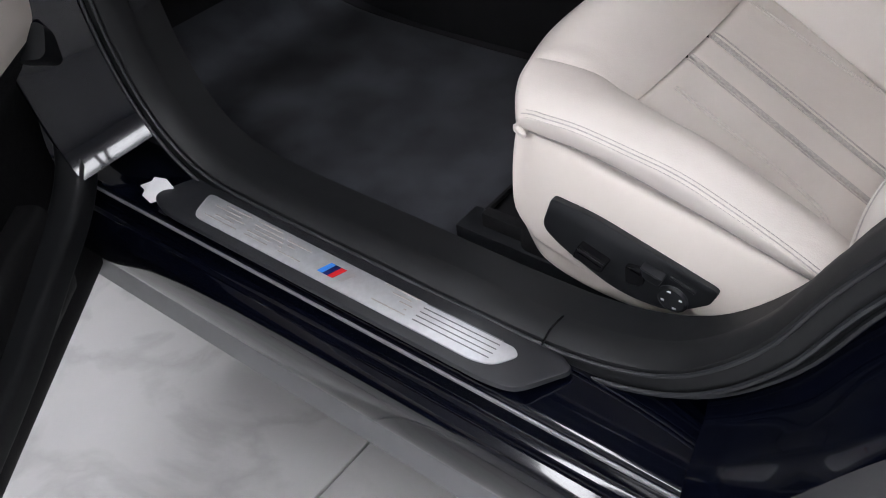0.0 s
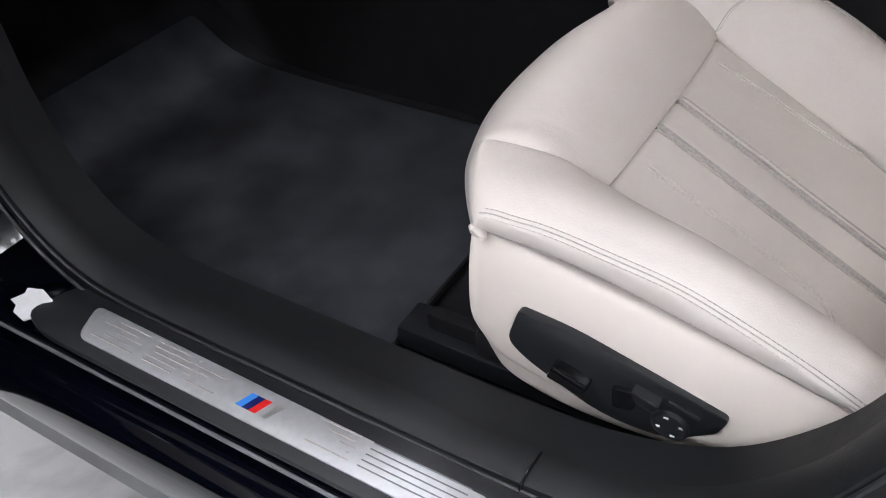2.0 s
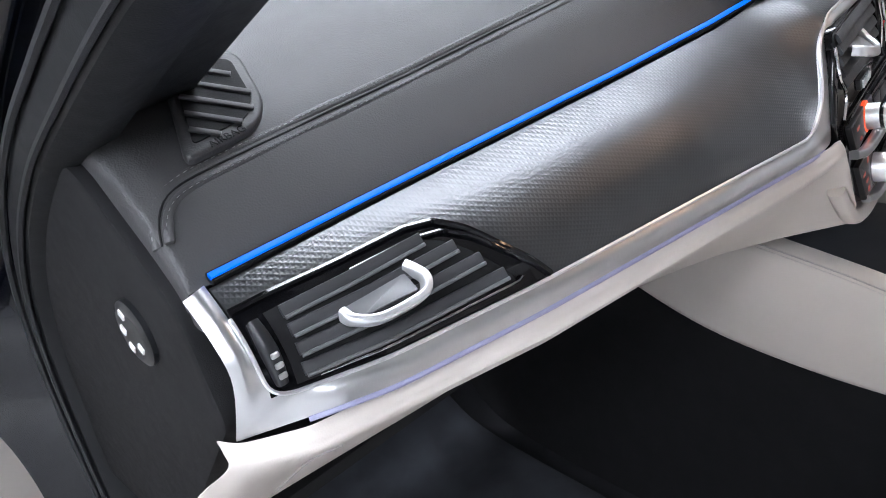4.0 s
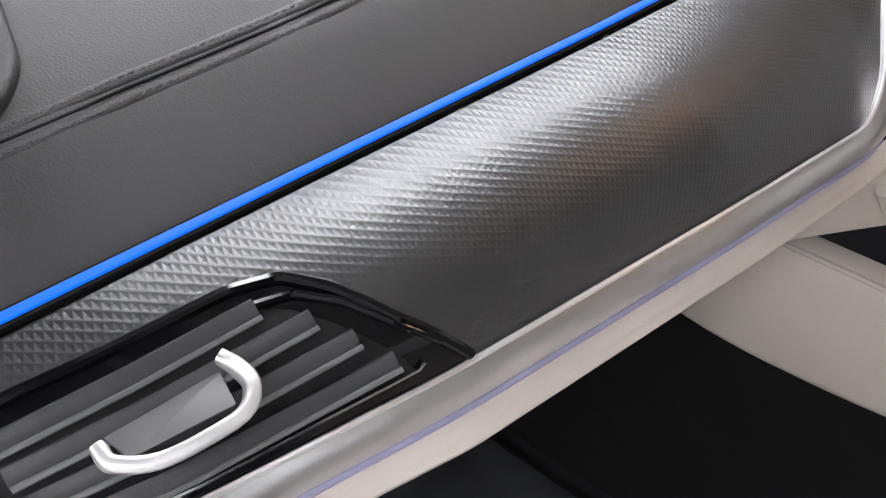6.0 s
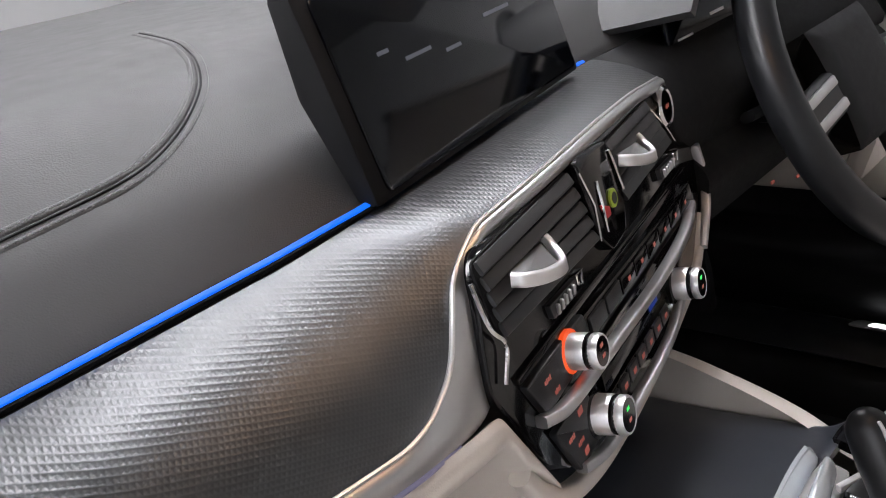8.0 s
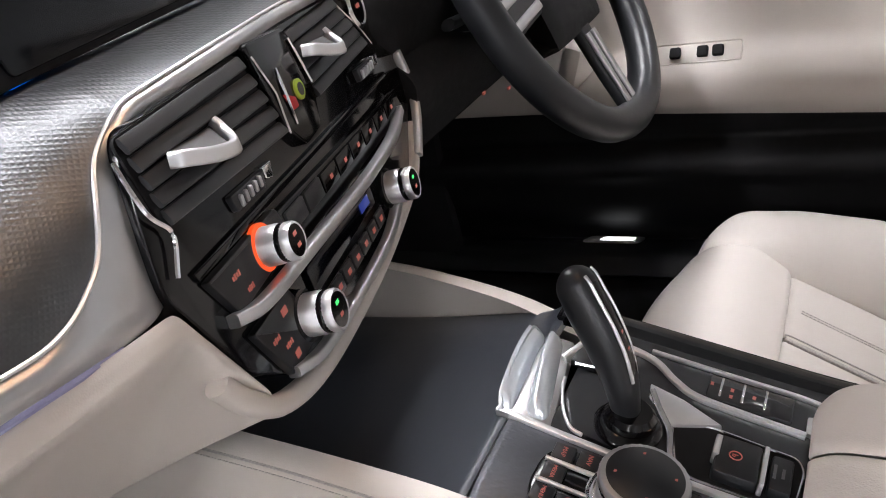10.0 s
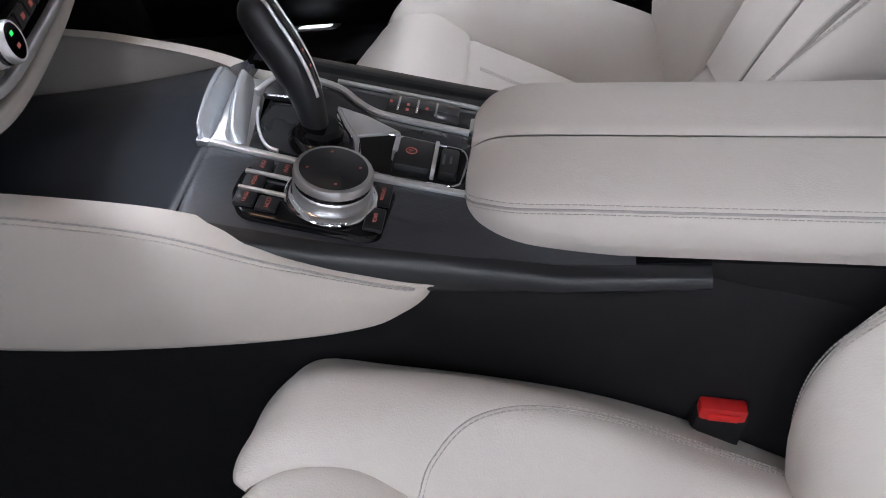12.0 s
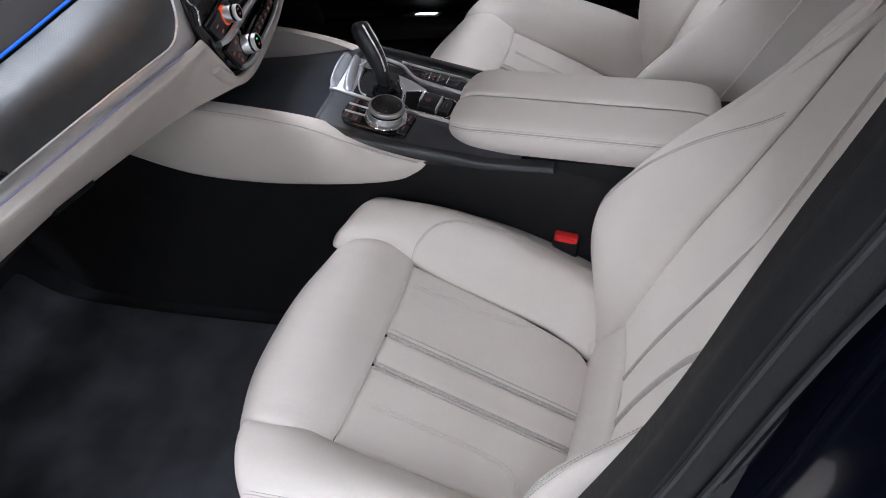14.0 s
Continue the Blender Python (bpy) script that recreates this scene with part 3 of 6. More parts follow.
    cp = slab("control_panel", rounded(poly, [0.006, 0.02, 0.006, 0.004, 0.022, 0.03, 0.02, 0.02]), (o - w * 0.006, u, v, w), 0.009, SATIN, st, 0.0015, "black seat adjustment panel")
    slab("switch", rounded([(-0.036, 0.008), (-0.004, -0.002), (-0.010, -0.016), (-0.042, -0.008)], 0.003), (o, u, v, w), 0.014, GLOSS, cp, 0.002)
    slab("switch", rounded([(0.030, 0.013), (0.055, 0.007), (0.050, -0.004), (0.034, 0.000)], 0.003), (o, u, v, w), 0.013, SATIN, cp, 0.002)
    slab("switch", rounded([(0.012, 0.002), (0.034, 0.006), (0.032, -0.018), (0.014, -0.022)], 0.005), (o, u, v, w), 0.007, GLOSS, cp, 0.002)
    slab("memory_button", rounded([(0.058, 0.008), (0.084, 0.001), (0.083, -0.004), (0.057, 0.003)], 0.001), (o, u, v, w), 0.0045, SATIN, cp, 0.001)
    turned("lumbar_switch", [(0.016, 0), (0.016, 0.004), (0.013, 0.006), (0.004, 0.005)], o + V(0.062, 0, -0.020), w, SATIN, cp, 28)
    for g in range(4):
        a = radians(90 * g + 20)
        block("arrow_mark", (0.004, 0.0012, 0.0025), pose(0.16 + 0.062 + 0.010 * math.cos(a), YC - 0.2665 - 0.0052, 0.485 + 0.010 * math.sin(a)), LABEL_WHITE, cp, 0.0)
    # backrest
    depth = lambda t: float(np.interp(t, [0, 0.04, 0.1, 0.145, 0.206, 0.318, 0.43, 0.5, 0.56, 0.7], [0.02, 0.051, 0.089, 0.107, 0.109, 0.082, 0.050, 0.038, 0.02, 0.0]))  # noqa: E731
    lum = lambda t: 0.016 * math.sin(min(1, max(0, t) / 0.36) * math.pi) - 0.01  # noqa: E731
    crease = lambda t: float(np.interp(t, [0, 0.13, 0.2, 0.36, 0.5, 0.7], [0.125, 0.125, 0.140, 0.186, 0.205, 0.20]))  # noqa: E731
    spread = lambda t: float(np.interp(t, [0, 0.15, 0.25, 0.35, 0.45, 0.6, 0.7], [0.032, 0.034, 0.040, 0.062, 0.10, 0.15, 0.17]))  # noqa: E731
    vs = (-0.03, 0.02, 0.09, 0.16, 0.24, 0.32, 0.42, 0.52, 0.62, 0.68)
    vp = (0.085, 0.12, 0.16, 0.24, 0.32, 0.42, 0.52, 0.62, 0.68)
    for side in (-1, 1):
        C = []
        for t in vs:
            c, d = crease(t), depth(t)
            r = (0.232 if t < 0.3 else 0.232 - 0.10 * (t - 0.3))
            C.append([back_at(t, side * (c), lum(t) + 0.012), back_at(t, side * (c * 0.55 + r * 0.45), d * 0.72 + 0.004), back_at(t, side * (c * 0.2 + r * 0.8), d * 0.98), back_at(t, side * r, d),
                      back_at(t, side * (r + 0.014), d - 0.020), back_at(t, side * (r + 0.022), d * 0.4 - 0.02), back_at(t, side * (r + 0.024), -0.05), back_at(t, side * (r + 0.012), -0.10)])
        ob, P, N = pillow("back_bolster", C, CREAM, st, (0, 0, 0.006, 0), 0.010, m=60, n=48, out=V(-0.6, YC - side * 0.5, 0.9))
        line = [on(P, u, v) + FN * 0.0005 for u, v in cr([(0.10, 0.56), (0.2, 0.51), (0.35, 0.44), (0.52, 0.30), (0.64, 0.06)], 80)]
        seam(ob, line, FN, 0.0035)
        line = [on(P, u, 0.735) for u in np.linspace(0.1, 0.98, 60)]
        sweep("seam", line, ring(0.0022, k=6), CREAM, ob, up=(0, 1, 0))
        # side panels beside the middle
        C = []
        for t in vp:
            c, sp = crease(t) + 0.004, spread(t) + 0.004
            C.append([back_at(t, side * sp, lum(t) - 0.002), back_at(t, side * (sp * 0.66 + c * 0.34), lum(t) + 0.002), back_at(t, side * (sp * 0.33 + c * 0.67), lum(t) + 0.006), back_at(t, side * c, lum(t) + 0.012)])
        ob, P, N = pillow("back_panel", C, CREAM, st, (0.006, 0, 0.002, 0.003), 0.007, m=54, n=30, out=V(-0.6, YC, 0.9))
        line = [back_at(t, side * spread(t), lum(t) - 0.001) for t in np.linspace(0.09, 0.67, 50)]
        sweep("piping", line, [(-0.0030, -0.004), (0.0030, -0.004), (0.0022, 0.0012), (-0.0022, 0.0012)], THREAD, st, up=FN, label="grey woven piping strip")
    C = []
    for t in vp:
        sp = spread(t) - 0.004
        C.append([back_at(t, q * sp, lum(t) - 0.002 * (1 - q * q)) for q in (-1, -0.5, 0, 0.5, 1)])
    pillow("back_middle", C, CREAM, st, (0.006, 0, 0.002, 0.002), 0.007, m=54, n=26, out=V(-0.6, YC, 0.9))
    # rolled foot of the backrest and its shell
    C = [[back_at(a, s, d) for s in (-0.15, -0.09, 0, 0.09, 0.15)] for a, d in ((0.088, 0.004), (0.06, 0.012), (0.02, 0.014), (-0.02, 0.010), (-0.05, 0.0), (-0.06, -0.04))]
    pillow("back_foot", C, CREAM, st, (0.006, 0, 0, 0), m=28, n=30, out=V(-0.6, YC, 0.6))
    C = [[back_at(t, s * (0.25 - 0.06 * max(0, t - 0.4)), -0.10 - 0.02 * (1 - (s) ** 2)) for s in (-1, -0.5, 0, 0.5, 1)] for t in (-0.05, 0.2, 0.45, 0.69)]
    pillow("back_shell", C, BLACK_PLASTIC, st, (0, 0, 0, 0), m=20, n=20, out=V(3, YC, 0.9), label="black plastic seat back shell")
    # frame and runners
    block("seat_pan", (0.32, 0.44, 0.04), pose(0.17, YC, 0.425), BLACK_PLASTIC, st, 0.01)
    for s in (-0.21, 0.20):
        block("runner", (0.50, 0.045, 0.028), pose(0.17, YC - s, 0.397), SATIN, st, 0.004, "black steel seat runner")
        block("runner_rail", (0.47, 0.016, 0.022), pose(0.185, YC - s, 0.420), BLACK_PLASTIC, st, 0.003)
    return st


# ---------------------------------------------------------------- car shell
SEAL_LINE = [(-0.30, 0.474), (-0.10, 0.470), (0.08, 0.468), (0.18, 0.475), (0.26, 0.506), (0.32, 0.572), (0.357, 0.650), (0.392, 0.715), (0.432, 0.790), (0.474, 0.873), (0.511, 0.955), (0.546, 1.045), (0.571, 1.107), (0.590, 1.150), (0.607, 1.192), (0.616, 1.235), (0.60, 1.28),
             (0.48, 1.318), (0.30, 1.325), (0.10, 1.272), (-0.057, 1.207), (-0.115, 1.183), (-0.194, 1.145), (-0.282, 1.099), (-0.362, 1.042), (-0.422, 0.975), (-0.455, 0.89), (-0.465, 0.79), (-0.460, 0.70), (-0.453, 0.62), (-0.428, 0.547), (-0.380, 0.495)]


def car_shell():
    car = thing("car", "dark blue car with its passenger door wide open", "car", (0.1, 0, 0.2))
    def grown(y, g, n):
        p = closed_curve([(x, y, z) for x, z in SEAL_LINE], n)
        t = np.roll(p, -1, 0) - np.roll(p, 1, 0)
        o = np.stack([t[:, 2], 0 * t[:, 0], -t[:, 0]], 1)
        o /= np.linalg.norm(o, axis=1, keepdims=True)
        return p + o * g

    loop = grown(-0.725, 0.024, 200)
    prof = [(-0.020, -0.016), (-0.022, 0.004), (-0.014, 0.017), (0.0, 0.021), (0.010, 0.018), (0.014, 0.009), (0.020, 0.007), (0.026, 0.0), (0.026, -0.012), (0.010, -0.020)]
    # the profile's side points outwards from the opening and its up towards the door
    sweep("door_seal", loop, prof, SEAL, car, up=(0, -1, 0), closed=True, label="dark grey rubber door seal")
    lip = grown(-0.690, 0.030, 200)
    sweep("seal_carrier", lip, [(-0.016, -0.03), (-0.016, 0.030), (0.012, 0.034), (0.026, 0.02), (0.026, -0.03)], SEAL, car, up=(0, -1, 0), closed=True)
    for y, g, r in ((-0.7455, 0.014, 0.0022), (-0.7465, 0.034, 0.0026), (-0.7335, 0.046, 0.0028)):
        sweep("seal_rib", grown(y, g, 160), ring(r, k=6), SILL_GREY, car, up=(0, -1, 0), closed=True)
    joint = [(0.136, -0.75, 0.446), (0.137, -0.744, 0.460), (0.138, -0.73, 0.468), (0.139, -0.712, 0.467)]
    sweep("seal_joint", cr(joint, 10), ring(0.0012, k=6), GLOSS, car)
    # painted door frame round the seal: rings from the seal outwards to the body side
    base = closed_curve([(x, -0.73, z) for x, z in SEAL_LINE], 160)
    num = len(base)
    mid = base.mean(0)
    rings = []
    for grow, y in ((0.045, -0.700), (0.050, -0.728), (0.062, -0.748), (0.072, -0.775), (0.082, -0.80), (0.095, -0.822), (0.17, -0.835)):
        d = base - mid
        d[:, 1] = 0
        l = np.linalg.norm(d, axis=1, keepdims=True)
        reach = np.where(base[:, :1] < -0.2, min(grow, 0.097), grow)
        p = base + d / l * reach
        p[:, 1] = y
        p[:, 2] = np.maximum(p[:, 2], 0.20)
        rings.append(p)
    P = np.array(rings)
    keep = [i for i in range(num) if not (P[3, i, 2] < 0.47 and -0.49 < P[3, i, 0] < 0.30)]
    start = next(i for i in range(num) if i in keep and (i - 1) % num not in keep)
    order = [(start + i) % num for i in range(num) if (start + i) % num in keep]
    shell("door_frame", P[:, order], 0.012, PAINT, car, "glossy dark blue painted door frame", out=(0, -5, 0.6))
    # rocker: one long stepped section
    sec = [(-0.702, 0.438), (-0.735, 0.445), (-0.760, 0.443), (-0.795, 0.436), (-0.806, 0.430), (-0.808, 0.405), (-0.814, 0.398), (-0.826, 0.396), (-0.838, 0.388), (-0.842, 0.36), (-0.838, 0.32), (-0.822, 0.29), (-0.812, 0.275), (-0.806, 0.25), (-0.796, 0.225), (-0.770, 0.205), (-0.70, 0.20)]
    xs = np.linspace(-1.3, 1.35, 60)
    cu = cr([V(0, a, b) for a, b in sec], 90)
    P = np.array([[V(x, p[1], p[2]) for p in cu] for x in xs])
    shell("rocker", P, 0.01, PAINT, car, "glossy dark blue rocker panel under the door", out=(0, -5, 0.3))
    # thin grey bead modelling the highlight along the rocker's edge, then the lower skirt
    sweep("rocker_highlight", [(x, -0.8085, 0.4275) for x in np.linspace(-1.2, 0.62, 30)], [(-0.0016, -0.002), (-0.0016, 0.001), (0.0, 0.002), (0.0016, 0.001), (0.0016, -0.002)], SKIRT, car, label="thin grey line modelled as the sill edge's highlight")
    # the skirt's grey holds the floor's reflection in the dark paint
    sweep("lower_skirt", [(x, -0.803, 0.242) for x in np.linspace(-1.25, 1.3, 40)], [(-0.012, -0.024), (-0.016, 0.0), (-0.010, 0.026), (0.01, 0.024), (0.012, -0.024)], SKIRT, car, label="lower sill skirt, its grey imitating the reflected floor")
    # sill trim with the metal scuff plate
    o, u, v, w = V(0, -0.775, 0.449), V(1, 0, 0), V(0, 1, 0), V(0, 0, 1)
    trim = rounded([(-0.405, -0.022), (-0.36, -0.036), (0.115, -0.036), (0.145, -0.030), (0.178, 0.020), (0.150, 0.034), (-0.38, 0.038)], [0.02, 0.03, 0.03, 0.03, 0.01, 0.02, 0.02])
    slab("sill_trim", trim, (o, u, v, w), 0.0065, SILL_GREY, car, 0.003, "dark grey plastic sill trim")
    pl = rounded([(-0.322, -0.023), (0.09, -0.024), (0.112, -0.018), (0.126, 0.004), (0.118, 0.011), (-0.338, 0.018)], [0.012, 0.02, 0.012, 0.012, 0.01, 0.012])
    plate = slab("scuff_plate", pl, (o + w * 0.006, u, v, w), 0.0025, PLATE, car, 0.001, "brushed aluminium scuff plate with grooves")
    rnd = random.Random(4)
    for i in range(5):
        y = -0.7885 + 0.0062 * i
        ends = [(-0.31 + 0.012 * ((i * 7) % 3), -0.255 - 0.01 * (i % 2)), (-0.243 + 0.008 * rnd.random(), -0.205 + 0.02 * rnd.random()), (-0.190 + 0.012 * rnd.random(), -0.150 - 0.02 * ((i * 5) % 3))]
        ends.append((-0.045 + 0.014 * ((i * 3) % 4), 0.0 - 0.006 * (i % 2)))
        ends.append((0.010, 0.104))
        for a, b in ends:
            sweep("groove", [(a, y, 0.4577), (b, y, 0.4577)], [(-0.0006, -0.0004), (0.0006, -0.0004), (0.0006, 0.0003), (-0.0006, 0.0003)], STRIP if a < 0 else SKIRT, plate)
    for i, m in enumerate((M_BLUE, M_NAVY, M_RED)):
        a = -0.124 + 0.0076 * i
        slab("enamel_bar", [(a, -0.008), (a + 0.0076, -0.008), (a + 0.0136, 0.009), (a + 0.006, 0.009)], (V(0, -0.780, 0.4572), u, v, w), 0.0008, m, plate, 0.0)
    slab("emblem", [(-0.094, -0.008), (-0.088, -0.008), (-0.081, 0.009), (-0.087, 0.009)], (V(0, -0.780, 0.4572), u, v, w), 0.0006, SILVER, plate, 0.0)
    # white label and bright catch near the hinge
    slab("label", [(-0.026, -0.010), (-0.016, -0.012), (-0.013, -0.019), (0.004, -0.021), (0.010, -0.013), (0.022, -0.012), (0.014, 0.012), (-0.004, 0.016), (-0.020, 0.009), (-0.018, 0.003)], (V(-0.402, -0.785, 0.4545), unit(V(1, 0, -0.2)), unit(V(0, 1, 0.25)), unit(V(0.2, -0.25, 1))), 0.0015, LABEL_WHITE, car, 0.0)
    hg = turned("hinge", [(0.012, 0), (0.012, 0.05), (0.008, 0.055)], V(-0.52, -0.775, 0.50), (0, 0, 1), PAINT, car, 16)
    block("hinge_leaf", (0.06, 0.012, 0.05), pose(-0.545, -0.765, 0.525, 0, 0, 20), PAINT, hg, 0.003)
    turned("bolt", [(0.007, 0), (0.007, 0.005), (0.004, 0.006)], V(-0.495, -0.772, 0.488), (0, -1, 0), CHROME, car, 6)
    # front wing behind the door's hinge, and the rear body side
    P = np.array([[V(x, -0.80 - 0.03 * math.sin(math.pi * min(1, (z - 0.2) / 0.8)), z) for z in np.linspace(0.2, 0.98, 12)] for x in np.linspace(-1.3, -0.66, 8)])
    shell("front_wing", P, 0.01, PAINT, car, out=(-1, -5, 0.5))
    P = np.array([[V(x, -0.815 - 0.03 * math.sin(math.pi * min(1, (z - 0.2) / 0.8)), z) for z in np.linspace(0.30, 0.98, 14)] for x in np.linspace(0.72, 1.4, 8)])
    shell("rear_door", P, 0.03, PAINT, car, "dark blue closed rear door", out=(1, -5, 0.5))
    # floor, tunnel, bulkhead, kick panels, roof
    P = np.array([[V(x, y, z) for y in np.linspace(-0.70, 0.70, 20)] for x, z in cr([V(-0.95, 0.78), V(-0.80, 0.52), V(-0.70, 0.40), V(-0.55, 0.366), V(-0.2, 0.366), V(0.5, 0.372), V(1.0, 0.38)], 40)])
    shell("floor_pan", P, 0.03, CARPET, car, "black carpeted car floor", out=(0, 0, 5))
    for side in (-1, 1):
        P = np.array([[V(x, side * (0.700 - 0.02 * math.sin((z - 0.36) * 6)), z) for z in np.linspace(0.35, 0.95, 10)] for x in np.linspace(-0.95, -0.47, 10)])
        shell("kick_panel", P, 0.02, CARPET, car, out=(0, 0, 0.6))
        P = np.array([[V(x, side * a, z) for a, z in cr([V(0.690, 0.446), V(0.672, 0.442), V(0.655, 0.425), V(0.648, 0.38), V(0.645, 0.34)], 14)] for x in np.linspace(-0.60, 1.2, 30)])
        shell("sill_carpet", P, 0.01, CARPET, car, out=(0, 0, 5))
    P = np.array([[V(x, y, 1.43 - 0.06 * (y / 0.6) ** 2 - 0.05 * ((x - 0.6) / 0.9) ** 2) for y in np.linspace(-0.60, 0.60, 16)] for x in np.linspace(-0.15, 1.6, 16)])
    shell("roof", P, 0.04, HEAD, car, "pale cloth headliner under the roof", out=(0, 0, 9))
    P = np.array([[V(x, y, 1.452 - 0.06 * (y / 0.6) ** 2 - 0.05 * ((x - 0.6) / 0.9) ** 2) for y in np.linspace(-0.64, 0.64, 16)] for x in np.linspace(-0.17, 1.62, 16)])
    shell("roof_skin", P, 0.006, PAINT, car, "glossy dark blue roof", out=(0, 0, 9))
    P = np.array([[V(x, y, z) for y in np.linspace(-0.68, 0.68, 10)] for x, z in ((1.55, 0.3), (1.55, 0.7), (1.60, 1.0))])
    shell("rear_bulkhead", P, 0.04, BLACK_PLASTIC, car, out=(-5, 0, 0.6))
    # driver's side sill with a bright plate that carries an added glow, and the body side
    P = np.array([[V(x, a, z) for a, z in cr([V(0.665, 0.46), V(0.69, 0.485), V(0.72, 0.487), V(0.75, 0.475), V(0.80, 0.45), V(0.84, 0.36), V(0.80, 0.22)], 24)] for x in np.linspace(-1.2, 1.2, 20)])
    shell("driver_sill", P, 0.01, SILL_GREY, car, "dark grey driver's sill", out=(0, 2, 2))
    lamp = slab("courtesy_lamp", rounded([(-0.262, -0.016), (-0.170, -0.020), (-0.165, 0.014), (-0.255, 0.018)], 0.008), (V(0, 0.728, 0.4875), u, unit(V(0, 1, -0.25)), unit(V(0, 0.25, 1))), 0.003, BRIGHT, car, 0.001, "bright plate in the driver's sill with an added glowing highlight")
    # glowing patch added for the sill's highlight; no lamp is known here
    slab("glow_face", rounded([(-0.235, -0.010), (-0.180, -0.012), (-0.178, 0.008), (-0.230, 0.010)], 0.006), (V(0, 0.728, 0.4905), u, unit(V(0, 1, -0.25)), unit(V(0, 0.25, 1))), 0.001, SILL_GLOW, lamp, 0.0003)
    P = np.array([[V(x, -0.70, z) for z in np.linspace(0.4, 0.95, 6)] for x in np.linspace(0.60, 1.4, 6)])
    shell("rear_side_trim", P, 0.02, BLACK_PLASTIC, car, out=(0.8, 5, 0.7))
    return car


def b_pillar(car):
    """The dark trimmed post behind the door opening."""
    sec = [(-0.018, 0.03), (-0.02, -0.02), (0.02, -0.05), (0.10, -0.06), (0.13, -0.04), (0.12, 0.03)]
    path = cr([V(0.40, -0.70, 0.55), V(0.465, -0.70, 0.80), V(0.545, -0.695, 1.0), V(0.61, -0.675, 1.15), V(0.67, -0.64, 1.30)], 30)
    verts, k = [], len(sec)
    for p in path:
        for a, b in sec:
            verts.append(p + V(a + 0.03, b, 0))
    faces = grid_faces(30, k, 0, True) + [tuple(range(k)), tuple(29 * k + j for j in range(k))]
    raw("b_pillar", verts, faces, GLOSS, car, "glossy black B pillar")


def floor_mat():
    fm = thing("floor_mat", "black velour floor mat in the passenger footwell", "floor mat", (-0.35, -0.38, 0.37))
    C = [[V(x, y, z) for y in (-0.632, -0.5, -0.35, -0.185)] for x, z in ((-0.82, 0.52), (-0.74, 0.440), (-0.64, 0.392), (-0.40, 0.382), (-0.25, 0.382), (-0.087, 0.383))]
    C[0] = [V(p[0] - 0.02, p[1], p[2] + 0.02) for p in C[0]]
    ob, P, N = pillow("velour_top", C, MAT_PILE, fm, (0.004, 0.005, 0.005, 0.005), 0.012, m=40, n=40, thick=0.012)
    rim = np.concatenate([P[0, :], P[:, -1], P[-1, ::-1], P[::-1, 0]]) + V(0, 0, -0.001)
    sweep("edge_binding", rim, ring(0.004, 0.004, 6), BLACK_PLASTIC, fm, label="stitched black binding")


# ---------------------------------------------------------------- dashboard
DEC_Y = [-0.722, -0.66, -0.57, -0.40, -0.275, -0.238, -0.208, -0.18, -0.10, 0.0, 0.07, 0.15]
DEC_BOT = [(-0.150, 1.006), (-0.132, 1.002), (-0.114, 1.002), (-0.103, 0.993), (-0.105, 0.979), (-0.116, 0.993), (-0.134, 1.026), (-0.142, 1.041), (-0.153, 1.044), (-0.176, 1.044), (-0.192, 1.042), (-0.211, 1.034)]
DEC_TOP = [(-0.179, 1.061), (-0.179, 1.061), (-0.179, 1.061), (-0.180, 1.060), (-0.185, 1.059), (-0.188, 1.059), (-0.191, 1.0585), (-0.198, 1.058), (-0.227, 1.057), (-0.250, 1.056), (-0.263, 1.055), (-0.279, 1.052)]


def dec(y, f, lift=0.0):
    """A point on the dashboard's trim: f 0 at its lower edge, 1 at the light strip."""
    a = V(*[np.interp(y, DEC_Y, [b[i] for b in DEC_BOT]) for i in (0, 1)])
    b = V(*[np.interp(y, DEC_Y, [t[i] for t in DEC_TOP]) for i in (0, 1)])
    d = b - a
    n = unit(V(d[1], -d[0]))
    if n[0] < 0:
        n = -n
    full = float(np.interp(y, [-0.4, -0.12], [1.0, 0.35]))
    p = a + d * f + n * (0.30 * full * np.linalg.norm(d) * (f * (1 - f) * 4) * 0.5 * (1.25 - 0.5 * f) + lift)
    return V(p[0], y, p[1])


def vent_slats(parent, pts_a, pts_b, count, out, mat=SLAT, wide=0.006, high=0.0022):
    for i in range(count):
        f = (i + 0.5) / count
        a, b = pts_a[0] + (pts_a[1] - pts_a[0]) * f, pts_b[0] + (pts_b[1] - pts_b[0]) * f
        line = [a + (b - a) * g for g in np.linspace(0, 1, 8)]
        sweep("slat", line, box_ring(wide, high, 0.0015, 2), mat, parent, up=unit(out))


